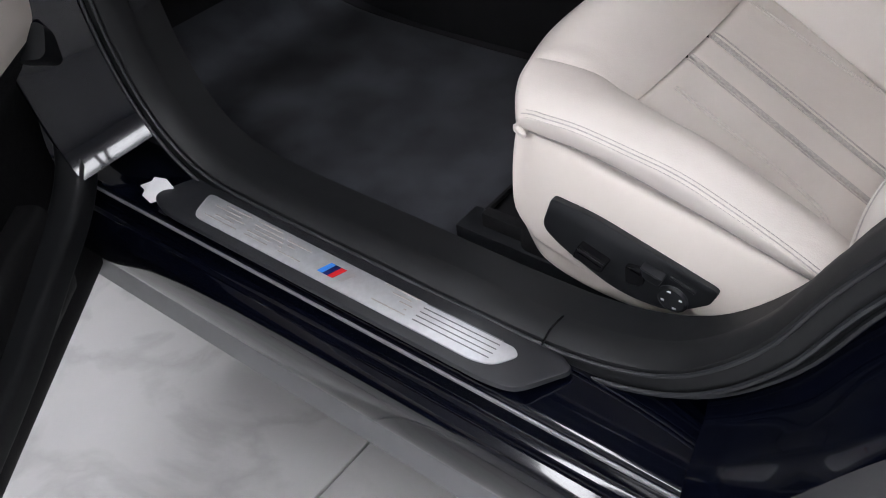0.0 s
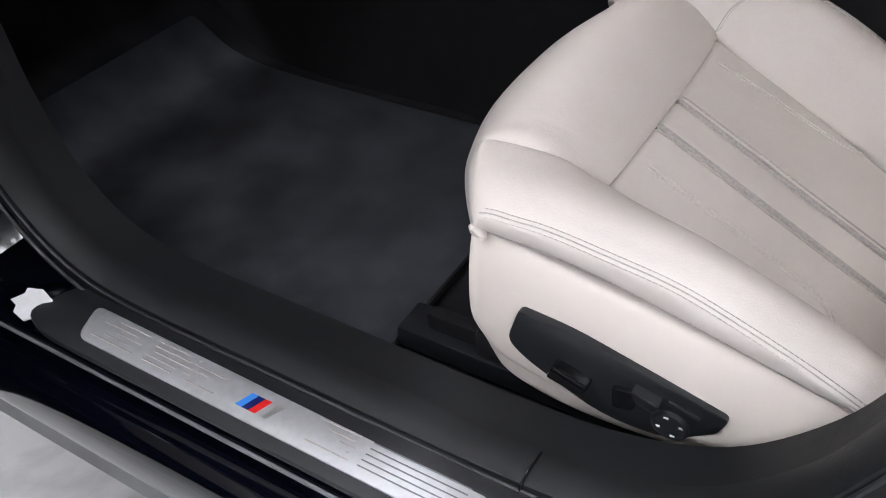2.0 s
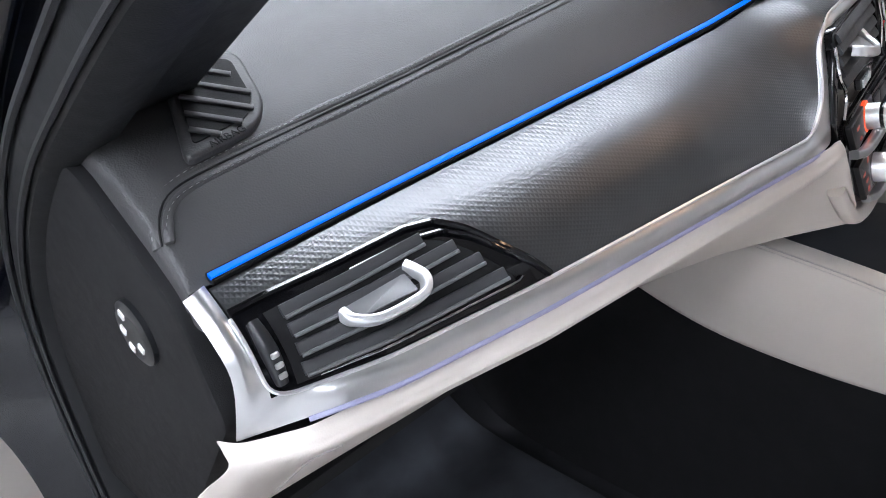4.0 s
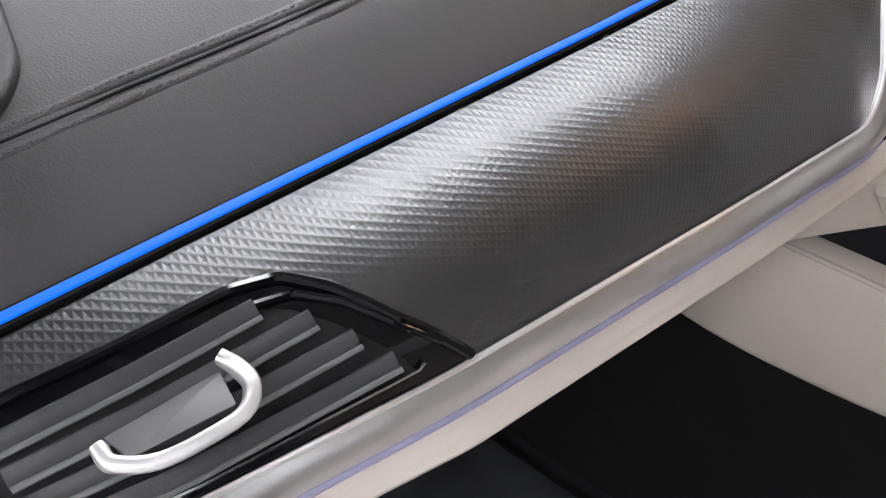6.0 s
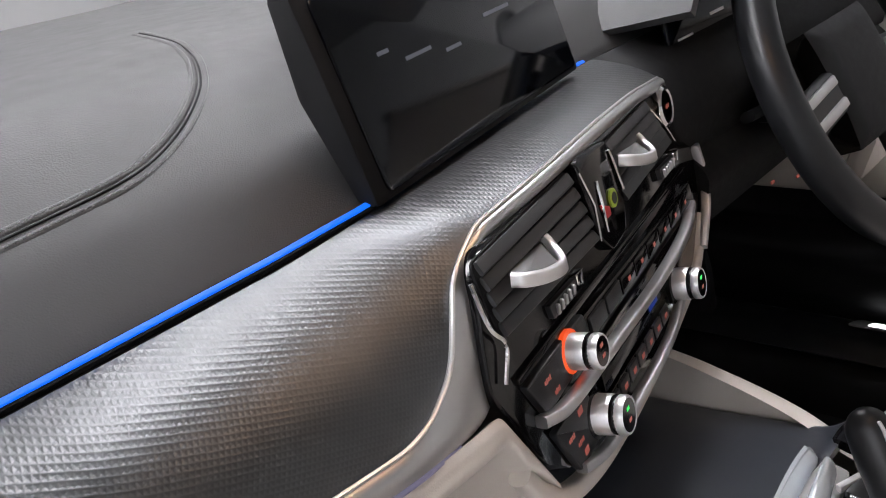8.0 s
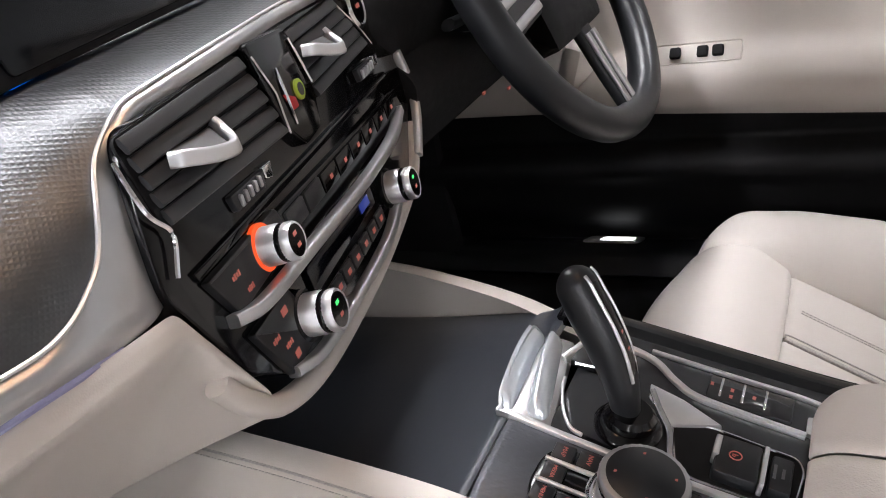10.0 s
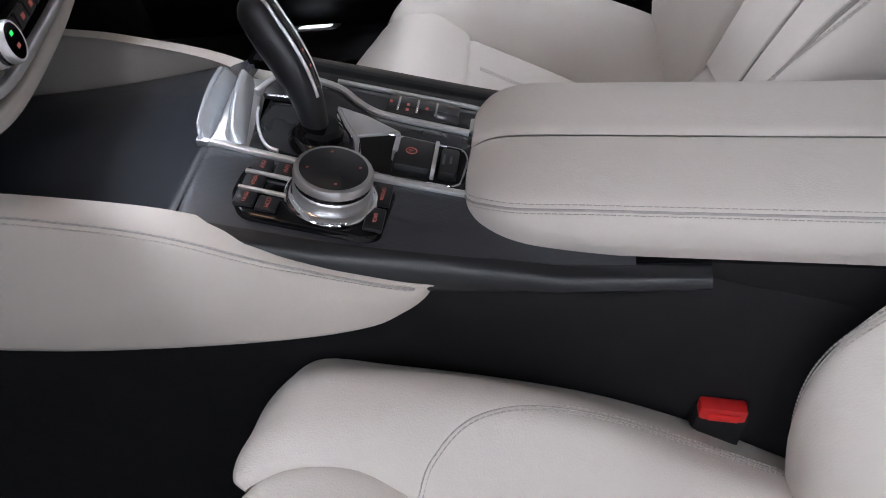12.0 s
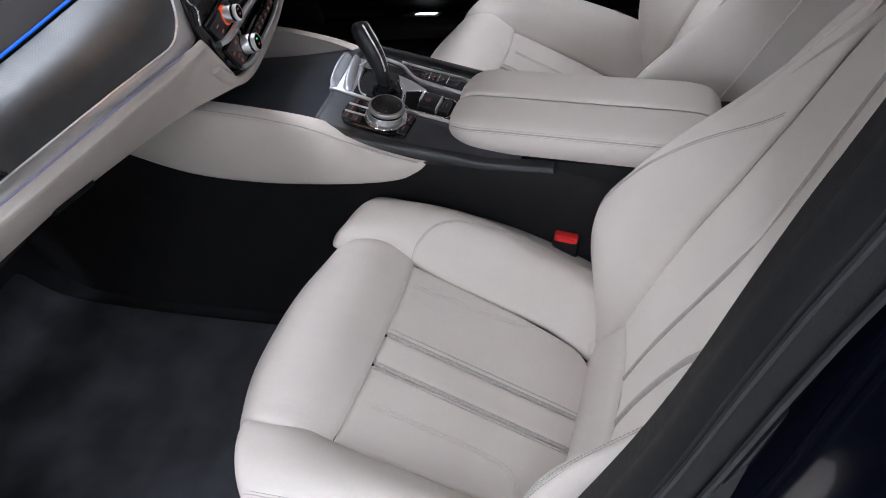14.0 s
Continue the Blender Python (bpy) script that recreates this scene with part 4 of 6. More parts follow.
def dashboard():
    d = thing("dashboard", "grey leather dashboard with dark patterned trim and blue light strip", "dashboard", (-0.4, -0.2, 0.8))
    # padded top: rises behind the light strip and levels off under the windscreen
    rise = [(-0.002, -0.002), (-0.007, 0.006), (-0.022, 0.022), (-0.042, 0.041), (-0.070, 0.060), (-0.105, 0.076), (-0.16, 0.088), (-0.28, 0.095), (-0.90, 0.097)]
    rows = []
    for y in (-0.728, -0.726, -0.716, -0.69, -0.6, -0.5, -0.4, -0.3, -0.2, -0.1, 0.0, 0.15, 0.35, 0.6, 0.74):
        t = V(np.interp(y, DEC_Y, [b[0] for b in DEC_TOP]), np.interp(y, DEC_Y, [b[1] for b in DEC_TOP]))
        drop = float(np.interp(y, [-0.728, -0.726, -0.716, -0.69], [0.085, 0.018, 0.004, 0.0]))
        rows.append([V(t[0] + a, y, t[1] + b - drop * min(1.0, (-a - 0.002) / 0.03)) for a, b in rise])
    ob, P, N = pillow("top_pad", rows, DASH, d, (0.0, 0, 0.0, 0), 0.01, m=110, n=70, thick=0.02, label="dark grey grained leather dashboard top")
    flat, norm = P.reshape(-1, 3), N.reshape(-1, 3)

    def top(x, y):
        w = 1 / (((flat[:, :2] - V(x, y)) ** 2).sum(-1) + 1e-9)
        near = np.argsort(-w)[:4]
        g = w[near] / w[near].sum()
        return V(x, y, float((flat[near, 2] * g).sum())), unit((norm[near] * g[:, None]).sum(0))

    # a sewn seam that turns away towards the windscreen beside the screen
    plan = cr([(-0.202, -0.724), (-0.211, -0.719), (-0.216, -0.708), (-0.2175, -0.680), (-0.220, -0.61), (-0.222, -0.55), (-0.226, -0.48), (-0.230, -0.41), (-0.235, -0.35), (-0.241, -0.305), (-0.254, -0.271), (-0.276, -0.239), (-0.307, -0.212), (-0.37, -0.18), (-0.52, -0.13)], 160)
    hits = [top(x, y) for x, y in plan]
    line = even([p for p, _ in hits], 160, 6)
    ups = np.array([n for _, n in hits])
    sweep("seam", line + ups * 0.0002, ring(0.0007, k=6), BLACK_PLASTIC, ob, up=ups)
    t, s, u = frames(line, ups)
    for k in (-1, 1):
        sweep("welt", line + s * 0.0040 * k - ups * 0.0010, ring(0.0030, 0.0017, 10), DASH, ob, up=ups)
        stitches("stitching", line + s * 0.0045 * k + ups * 0.0007, ups, THREAD_DARK, ob, step=0.0042, long=0.0029, wide=0.0009, high=0.0004)
    # corner outlet for the side window
    c, w = top(-0.247, -0.656)
    u = unit(np.cross(V(0, 1, 0), w))
    u = u if u[0] < 0 else -u
    v = unit(np.cross(w, u))
    v = v if v[1] > 0 else -v
    poly = [(0.041, -0.003), (0.024, 0.026), (-0.008, 0.018), (-0.020, 0.007), (-0.024, -0.028)]
    outer = rounded([(0.004 + (a - 0.004) * 1.30, b * 1.34) for a, b in poly], 0.009)
    grill = slab("outlet_frame", outer, (c - w * 0.004, u, v, w), 0.0075, DASH, d, 0.003, "grey framed corner air outlet with slanted ribs", seg=3)
    slab("outlet_well", rounded(poly, 0.004), (c + w * 0.0030, u, v, w), 0.0012, BLACK_PLASTIC, grill, 0.0)
    tl, bl = V(0.041, -0.003), V(-0.024, -0.028)
    for g, k in ((0.10, 0.85), (0.29, 1.06), (0.48, 1.02), (0.67, 0.78), (0.85, 0.42)):
        a = tl + (bl - tl) * g
        b = a + V(-0.026, 0.028) * k
        sweep("rib", [c + u * p[0] + v * p[1] + w * 0.0048 for p in (a, b)], box_ring(0.0016, 0.0010, 0.0006, 2), DASH, grill, up=w)
    along = unit(v * 1.0 + u * 0.10)
    writing("AIRBAG", c + u * -0.0272 + v * -0.010 + w * 0.0036, along, unit(np.cross(w, along)), 0.0066, BLACK_PLASTIC, grill)
    # blue light strip in its dark slot
    ys = np.linspace(-0.716, 0.145, 90)
    line = np.array([dec(y, 1.0) + V(-0.001, 0, 0.001) - V(0.004, 0, 0.004) * min(1.0, max(0.0, (y + 0.20) / 0.02)) for y in ys])
    sweep("light_slot", line, box_ring(0.0034, 0.0022, 0.001, 2), BLACK_PLASTIC, d, up=unit((0.5, 0, 0.86)))
    sweep("light_strip", line + V(0.0010, 0, 0.0016), box_ring(0.0018, 0.0015, 0.0006, 2), BLUE_LED, d, up=unit((0.5, 0, 0.86)), label="glowing blue ambient light strip")
    # patterned trim
    T = np.array([[dec(y, f) for f in np.linspace(0.0, 0.96, 30)] for y in np.linspace(-0.719, 0.15, 130)])
    shell("decor_trim", T, 0.006, DECOR, d, "dark grey metallic trim with fine diamond pattern", out=(1, -0.4, 1.3))
    # silver frame that runs under the trim, up beside the middle vents and along their top
    rows = []

    def lay(p, *o):
        rows.append([*p, *o])

    for f in (1.0, 0.8, 0.6, 0.4, 0.25):
        lay(dec(-0.7205, f, 0.002), 0.001, -0.0125, -0.002)
    corner = V(-0.166, -0.735, 0.984)
    for y, f in ((-0.7205, 0.14), (-0.720, 0.08), (-0.718, 0.03), (-0.713, 0.005), (-0.707, 0.0)):
        p = dec(y, f, 0.002)
        lay(p, *(corner - p))
    for y in np.linspace(-0.695, -0.285, 26):
        lay(dec(y, 0.0, 0.002), 0.005, 0, -0.0135)
    # the frame widens into a broad corner that meets the stack
    for y, end in ((-0.266, (-0.108, -0.236, 0.958)), (-0.253, (-0.118, -0.212, 0.956)), (-0.243, (-0.121, -0.209, 0.962)), (-0.233, (-0.124, -0.206, 0.974)), (-0.222, (-0.127, -0.202, 0.987)), (-0.208, (-0.130, -0.196, 1.002)), (-0.195, (-0.134, -0.189, 1.018))):
        p = dec(y, 0.0, 0.002)
        lay(p, *(V(*end) - p))
    for y in np.linspace(-0.175, 0.145, 20):
        lay(dec(y, 0.0, 0.002), 0.005, 0.0, -0.0085)
    EO = even(rows, 280, 5)
    E, O = EO[:, :3], EO[:, 3:]
    S = np.array([[e + o * g + V(0.0028, 0, 0.0016) * math.sin(math.pi * g) for g in np.linspace(0, 1, 7)] for e, o in zip(E, O)])
    sweep("bright_edge", E[6:-2] + V(0.0012, 0, 0.0008), ring(0.0012, k=6), BRIGHT, d, up=(0.6, 0, 0.8))
    shell("silver_frame", S, 0.004, SILVER, d, "satin silver trim frame", out=(1, -0.4, 1.2))
    # violet light under the frame
    low = [e + o + V(-0.0005, 0, -0.0012) for e, o in zip(E, O) if -0.70 < e[1] < -0.27 and e[2] < 1.02]
    sweep("under_light", low, ring(0.0018, k=6), VIOLET_LED, d, label="thin violet ambient light line")
    # cream glove box front
    tab = [(-0.741, -0.172, 0.986, -0.772, -0.306, 0.834), (-0.735, -0.163, 0.984, -0.750, -0.292, 0.821), (-0.705, -0.144, 0.984, -0.700, -0.315, 0.820), (-0.57, -0.110, 0.986, -0.57, -0.318, 0.808),
           (-0.40, -0.0985, 0.978, -0.40, -0.310, 0.801), (-0.29, -0.100, 0.966, -0.29, -0.288, 0.797), (-0.245, -0.102, 0.962, -0.24, -0.255, 0.808), (-0.218, -0.108, 0.957, -0.21, -0.225, 0.820), (-0.200, -0.110, 0.925, -0.185, -0.180, 0.836), (-0.176, -0.112, 0.882, -0.150, -0.130, 0.847)]
    G = []
    for ya, xa, za, yb, xb, zb in even(tab, 130, 1):
        a, b = V(xa, ya, za), V(xb, yb, zb)
        f = unit(b - a)
        k = min(1.0, np.linalg.norm(b - a) / 0.13) ** 1.5
        G.append(cr([a, a + V(0.0035, 0, -0.006) * k, a + V(0.0035, 0, -0.015) * k + f * 0.003, a * 0.7 + b * 0.3 + V(0.005, 0, -0.005) * k, b * 0.8 + a * 0.2 + V(0.004, 0, -0.004) * k, b + V(0.003, 0, 0.0) * k, b + V(-0.004, 0, 0.003) * k], 30))
    shell("glove_box", np.array(G), 0.008, CREAM_VINYL, d, "cream glove box cover", back=(-0.003, 0.0, -0.002))
    line = [G[12][i] + V(0.0006, 0, -0.0002) for i in range(10, 26)]
    sweep("gap_line", line, ring(0.0009, k=6), STRIP, d, up=(0, 1, 0))
    # latch slot
    a, b = G[72][21], G[86][21]
    sweep("glove_box_latch", [a + V(0.002, 0, -0.001), (a + b) / 2 + V(0.003, 0, -0.001), b + V(0.002, 0, -0.001)], box_ring(0.007, 0.003, 0.002, 2), BLACK_PLASTIC, d, up=unit((0.6, 0, -0.75)), label="black glove box latch slot")
    # dark underside and the end panel by the door
    P2 = np.array([[V(x, y, z) for y in np.linspace(-0.73, 0.70, 12)] for x, z in ((-0.300, 0.806), (-0.42, 0.80), (-0.60, 0.82), (-0.95, 0.86))])
    shell("under_panel", P2, 0.01, BLACK_PLASTIC, d, out=(0, 0, -3))
    poly = rounded([(-0.176, 0.985), (-0.190, 1.052), (-0.215, 1.073), (-0.26, 1.108), (-0.34, 1.132), (-0.62, 1.14), (-0.62, 0.80), (-0.33, 0.80), (-0.29, 0.86)], 0.01)
    cap = slab("end_panel", poly, (V(0, -0.717, 0), V(1, 0, 0), V(0, 0, 1), V(0, -1, 0)), 0.017, BLACK_PLASTIC, d, 0.004, "black plastic dashboard end panel")
    sw = turned("airbag_switch", [(0.020, 0), (0.020, 0.003), (0.017, 0.0045), (0.011, 0.004)], V(-0.252, -0.734, 1.018), (0, -1, 0), SATIN, cap, 30, "round airbag key switch")
    for a, b in ((-0.004, 0.0115), (-0.010, 0.0), (0.008, -0.006), (-0.006, -0.010)):
        block("mark", (0.0055, 0.001, 0.0045), pose(-0.252 + a, -0.7388, 1.018 + b, 0, 35, 0), LABEL_WHITE, sw, 0.0)
    # passenger vent
    slab_on_trim(d)
    # lower dash on the driver's side
    C = [[V(-0.215, y, 0.955), V(-0.195, y, 0.92), V(-0.24, y, 0.85), V(-0.34, y, 0.79), V(-0.45, y, 0.77)] for y in (0.19, 0.3, 0.45, 0.6, 0.70)]
    pillow("knee_panel", C, BLACK_PLASTIC, d, (0, 0, 0, 0), m=20, n=24, out=(1, 0.4, 0.7))
    C = [[V(-0.275, y, 1.052), V(-0.225, y, 1.03), V(-0.205, y, 0.99), V(-0.212, y, 0.95)] for y in (0.14, 0.2, 0.4, 0.6, 0.72)]
    pillow("fascia", C, BLACK_PLASTIC, d, (0, 0, 0, 0), m=24, n=16, out=(1, 0.4, 1.0))
    block("end_trim", (0.03, 0.10, 0.07), pose(-0.205, 0.655, 0.805, 0, 20, 0), CREAM_VINYL, d, 0.012)
    for a, b in ((0.335, 0.872), (0.40, 0.855)):
        block("button_light", (0.002, 0.006, 0.003), pose(-0.20, a, b), RED_LIT, d, 0.0)
    return d


def slab_on_trim(d):
    """The passenger's air vent: glossy surround, slats, silver tab, thumb wheel."""
    ys = np.linspace(-0.719, -0.559, 70)
    topf = lambda y: float(np.interp(y, [-0.719, -0.70, -0.668, -0.620, -0.604, -0.592, -0.580, -0.559], [0.73, 0.73, 0.71, 0.69, 0.64, 0.50, 0.29, 0.02]))  # noqa: E731
    P = np.array([[dec(y, 0.02 + (topf(y) - 0.02) * g, 0.0022) for g in np.linspace(0, 1, 16)] for y in ys])
    v = shell("air_vent", P, 0.006, GLOSS, d, "glossy black passenger air vent", out=(1, -0.6, 1.3))
    rim = [dec(y, topf(y), 0.003) for y in ys]
    sweep("vent_rim", rim, ring(0.0022, k=8), GLOSS, v)
    sweep("vent_rim", [dec(y, topf(y) * 0.86, 0.0035) for y in ys[26:66]], ring(0.0016, k=8), GLOSS, v)
    endy = lambda f: float(np.interp(f, [0.08, 0.25, 0.40, 0.55, 0.62], [-0.578, -0.588, -0.597, -0.608, -0.622]))  # noqa: E731
    well = np.array([[dec(-0.706 + (endy(0.05 + 0.59 * g) + 0.704) * h, 0.05 + 0.57 * g, 0.0028) for h in np.linspace(0, 1, 16)] for g in np.linspace(0, 1, 10)])
    shell("vent_well", well, 0.002, BLACK_PLASTIC, v, out=(1, -0.6, 1.3))
    for i in range(4):
        f = 0.135 + 0.145 * i
        a = -0.702 + 0.001 * i
        line = np.array([dec(y, f, 0.0042) for y in np.linspace(a, endy(f) - 0.005, 14)])
        sweep("slat", line, box_ring(0.0033, 0.0016, 0.0012, 2), SLAT, v, up=unit((0.85, 0, 0.5)))
        sweep("slat_edge", line + V(0.0030, 0, -0.0024), ring(0.0011, k=6), VENT_EDGE, v)
    lower = [dec(y, 0.060, 0.0040) for y in np.linspace(-0.695, -0.580, 16)] + [dec(-0.577, 0.075, 0.0040)]
    sweep("chrome_line", lower, ring(0.0008, k=6), CHROME, v)
    # tab: a grey tongue with a bent silver lip
    path = [dec(-0.677, 0.36, 0.010), dec(-0.676, 0.29, 0.015), dec(-0.666, 0.225, 0.0165), dec(-0.652, 0.215, 0.017), dec(-0.639, 0.23, 0.0165), dec(-0.633, 0.31, 0.013), dec(-0.633, 0.40, 0.008), dec(-0.635, 0.46, 0.006)]
    tab = sweep("tab", cr(path, 32), box_ring(0.0024, 0.0040, 0.0016, 3), BRIGHT, v, up=unit((0.75, 0, 0.66)), label="satin silver vent tab")
    hull("tab_tongue", [dec(y, f, l + h) for h in (0.0, 0.003) for y, f, l in ((-0.674, 0.40, 0.003), (-0.637, 0.42, 0.003), (-0.672, 0.28, 0.0125), (-0.640, 0.27, 0.0125))], VENT_EDGE, tab, 0.0006)
    wh = [dec(-0.713, f, 0.004) for f in np.linspace(0.10, 0.60, 14)]
    w = sweep("thumb_wheel", wh, box_ring(0.0042, 0.004, 0.003, 3), SATIN, v, up=unit((0.8, 0, 0.6)), sizes=[0.7 + 0.3 * math.sin(math.pi * i / 13) for i in range(14)])
    for f in (0.15, 0.23, 0.31):
        block("wheel_mark", (0.002, 0.0045, 0.003), Matrix.Translation(tuple(dec(-0.713, f, 0.0085))), SILVER, w, 0.0008)
    return v


# ---------------------------------------------------------------- centre stack
SN = unit((1, 0.24, 0.12))
SU = unit(np.cross((0, 0, 1), SN))
SU = SU if SU[1] > 0 else -SU
SV = np.cross(SN, SU)
SV = SV if SV[2] > 0 else -SV


def stk(y, z, lift=0.0):
    return V(-0.1275 - 0.24 * (y + 0.1145) - 0.12 * (z - 0.8845), y - 0.003, z + 0.005) + SN * lift


def plate_on_stack(name, poly, lift, depth, mat, parent, r=0.002, bevel=0.001, label=""):
    o = stk(0, 0.93, lift)
    q = [((stk(y, z, lift) - o) @ SU, (stk(y, z, lift) - o) @ SV) for y, z in poly]
    return slab(name, rounded(q, r), (o, SU, SV, SN), depth, mat, parent, bevel, label)


def mark(parent, y, z, lift, wide=0.005, high=0.002, mat=None, name="mark"):
    """A small lit symbol bar on the stack's face."""
    if mat is None and wide > 0.008:
        # several short strokes, as of a word or a symbol that cannot be read
        for i in range(4):
            mark(parent, y + (i - 1.5) * wide * 0.21, z, lift, wide * 0.13, high * (0.72 if i % 2 else 0.52))
        return None
    o = stk(y, z, lift)
    return slab(name, [(-wide / 2, -high / 2), (wide / 2, -high / 2), (wide / 2, high / 2), (-wide / 2, high / 2)], (o, SU, SV, SN), 0.0004, mat or RED_LIT, parent, 0.0)


def knob(parent, y, z, g, long, mat_ring, label, face):
    """A ribbed knob of radius g: cap, dark band, glossy face."""
    o = stk(y, z, 0.002)
    k = turned("knob", [(g, 0), (g, long * 0.55), (g * 0.955, long * 0.60), (g * 0.93, long * 0.68), (g * 0.955, long * 0.76), (g * 0.97, long * 0.92), (g * 0.90, long), (g * 0.83, long * 0.98)], o, SN, BRIGHT, parent, 60, label, ribs=1, rib=0.0003)
    turned("ring_light", [(g * 1.24, 0), (g * 1.24, 0.0030), (g * 1.05, 0.0036)], o, SN, mat_ring, k, 32)
    turned("band", [(g * 0.95, long * 0.60), (g * 0.985, long * 0.64), (g * 0.985, long * 0.74), (g * 0.95, long * 0.78)], o, SN, GLOSS, k, 36)
    turned("face", [(g * 0.82, long * 0.955), (g * 0.82, long * 0.99)], o, SN, GLOSS, k, 32)
    for b, m in ((0.36, face), (-0.25, RED_LIT)):
        c = o + SN * (long * 0.992) + SV * g * b
        slab("face_mark", [(-0.0022, -0.0012), (0.0022, -0.0012), (0.0022, 0.0012), (-0.0022, 0.0012)], (c, SU, SV, SN), 0.0002, m, k, 0.0)


def centre_stack():
    c = thing("centre_stack", "glossy black centre stack with vents, climate knobs and buttons", "control panel", tuple(stk(-0.01, 0.85)))
    out = [(-0.196, 1.022), (-0.186, 1.0315), (-0.10, 1.0315), (0.03, 1.030), (0.115, 1.027), (0.165, 1.005), (0.196, 0.950), (0.190, 0.910), (0.140, 0.868), (0.07, 0.855), (0.0, 0.850), (-0.08, 0.851), (-0.135, 0.860), (-0.180, 0.890), (-0.213, 0.958), (-0.207, 0.985)]
    plate_on_stack("fascia", out, -0.03, 0.030, GLOSS, c, 0.010, 0.003, "glossy black fascia")
    # cream border round the lower edge, bright trim up the driver's side
    path = cr([stk(-0.198, 0.900, -0.008), stk(-0.186, 0.880, -0.006), stk(-0.158, 0.857, -0.006), stk(-0.10, 0.843, -0.006), stk(0.0, 0.841, -0.006), stk(0.08, 0.847, -0.006), stk(0.145, 0.862, -0.004), stk(0.185, 0.892, -0.004)], 60)
    sweep("border", path, box_ring(0.0065, 0.007, 0.005, 3), CREAM_VINYL, c, up=SN, label="cream border of the stack")
    sweep("side_trim", cr([stk(0.160, 0.872, 0.003), stk(0.190, 0.900, 0.004), stk(0.199, 0.925, 0.004), stk(0.197, 0.955, 0.002)], 16), box_ring(0.0040, 0.004, 0.002, 2), BRIGHT, c, up=SN, label="bright side trim")
    # two slatted vents
    for poly, tab, thumb in ((((-0.200, 1.030), (-0.068, 1.031), (-0.044, 0.973), (-0.192, 0.982)), (-0.150, 1.000), (-0.115, 0.967)),
                             (((-0.004, 1.026), (0.094, 1.027), (0.136, 0.979), (0.010, 0.976)), (0.030, 1.001), (0.112, 0.966))):
        v = plate_on_stack("air_vent", poly, -0.0005, 0.0015, BLACK_PLASTIC, c, 0.006, 0.0, "black slatted centre air vent")
        a0, b0, b1, a1 = [stk(y, z, 0.0030) for y, z in poly]
        vent_slats(v, (a0 + SU * 0.003, a1 + SU * 0.003), (b0 - SU * 0.003, b1 - SU * 0.003), 5, SN + V(0, 0, 0.45), wide=0.0043, high=0.0015)
        y, z = tab
        path = [stk(y - 0.026, z + 0.009, 0.008), stk(y - 0.023, z + 0.007, 0.016), stk(y - 0.006, z + 0.001, 0.019), stk(y + 0.012, z - 0.003, 0.019), stk(y + 0.020, z - 0.002, 0.016), stk(y + 0.027, z + 0.003, 0.008), stk(y + 0.028, z + 0.009, 0.003)]
        tb = sweep("tab", cr(path, 34), box_ring(0.0024, 0.0042, 0.0016, 3), BRIGHT, v, up=SV, label="satin silver vent tab")
        hull("tab_tongue", [stk(a, b + h, l) for h in (-0.0018, 0.0018) for a, b, l in ((y - 0.020, z + 0.010, 0.003), (y + 0.024, z + 0.006, 0.003), (y - 0.020, z + 0.006, 0.0145), (y + 0.014, z - 0.002, 0.0165))], VENT_EDGE, tb, 0.0006)
        y, z = thumb
        w = plate_on_stack("thumb_wheel", [(y - 0.021, z + 0.005), (y + 0.021, z + 0.003), (y + 0.017, z - 0.007), (y - 0.019, z - 0.005)], 0.0, 0.004, SATIN, c, 0.002)
        for i in range(5):
            block("rib", (0.004, 0.0028, 0.007), Matrix.Translation(tuple(stk(y - 0.013 + 0.0062 * i, z - 0.001, 0.004))), SILVER, w, 0.001)
        plate_on_stack("thumb_frame", [(y + 0.021, z + 0.004), (y + 0.034, z + 0.003), (y + 0.030, z - 0.006), (y + 0.022, z - 0.004)], 0.0, 0.0035, CHROME, c, 0.001)
    sweep("chrome_line", cr([stk(-0.207, 1.022, 0.003), stk(-0.203, 0.995, 0.004), stk(-0.194, 0.980, 0.005), stk(-0.203, 0.962, 0.004)], 20), ring(0.0013, k=6), CHROME, c)
    sweep("chrome_line", cr([stk(0.098, 1.020, 0.003), stk(0.125, 0.996, 0.004), stk(0.141, 0.978, 0.004)], 14), ring(0.0010, k=6), CHROME, c)
    # middle divider with warning button
    dv = plate_on_stack("divider", [(-0.064, 1.034), (-0.008, 1.030), (0.004, 0.985), (-0.006, 0.962), (-0.036, 0.960), (-0.050, 0.975)], 0.0, 0.007, GLOSS, c, 0.005, 0.002, "black divider between the vents")
    sweep("chrome_line", [stk(-0.062, 1.026, 0.007), stk(-0.052, 1.000, 0.008), stk(-0.050, 0.974, 0.006)], ring(0.0008, k=6), CHROME, dv)
    sweep("chrome_line", [stk(-0.040, 1.012, 0.0075), stk(-0.041, 0.995, 0.0085), stk(-0.040, 0.976, 0.0075)], ring(0.0011, k=6), CHROME, dv)
    sweep("chrome_line", [stk(-0.008, 1.022, 0.0075), stk(0.002, 0.990, 0.0075)], ring(0.0011, k=6), CHROME, dv)
    plate_on_stack("warning_button", [(-0.043, 0.996), (-0.030, 0.990), (-0.030, 0.984), (-0.038, 0.984)], 0.007, 0.0016, RED, dv, 0.001, 0.0004, "red warning triangle button")
    bt = turned("button", [(0.0068, 0), (0.0068, 0.0014), (0.006, 0.0018)], stk(-0.020, 0.992, 0.007), SN, LIME, dv, 24, "lime green round button")
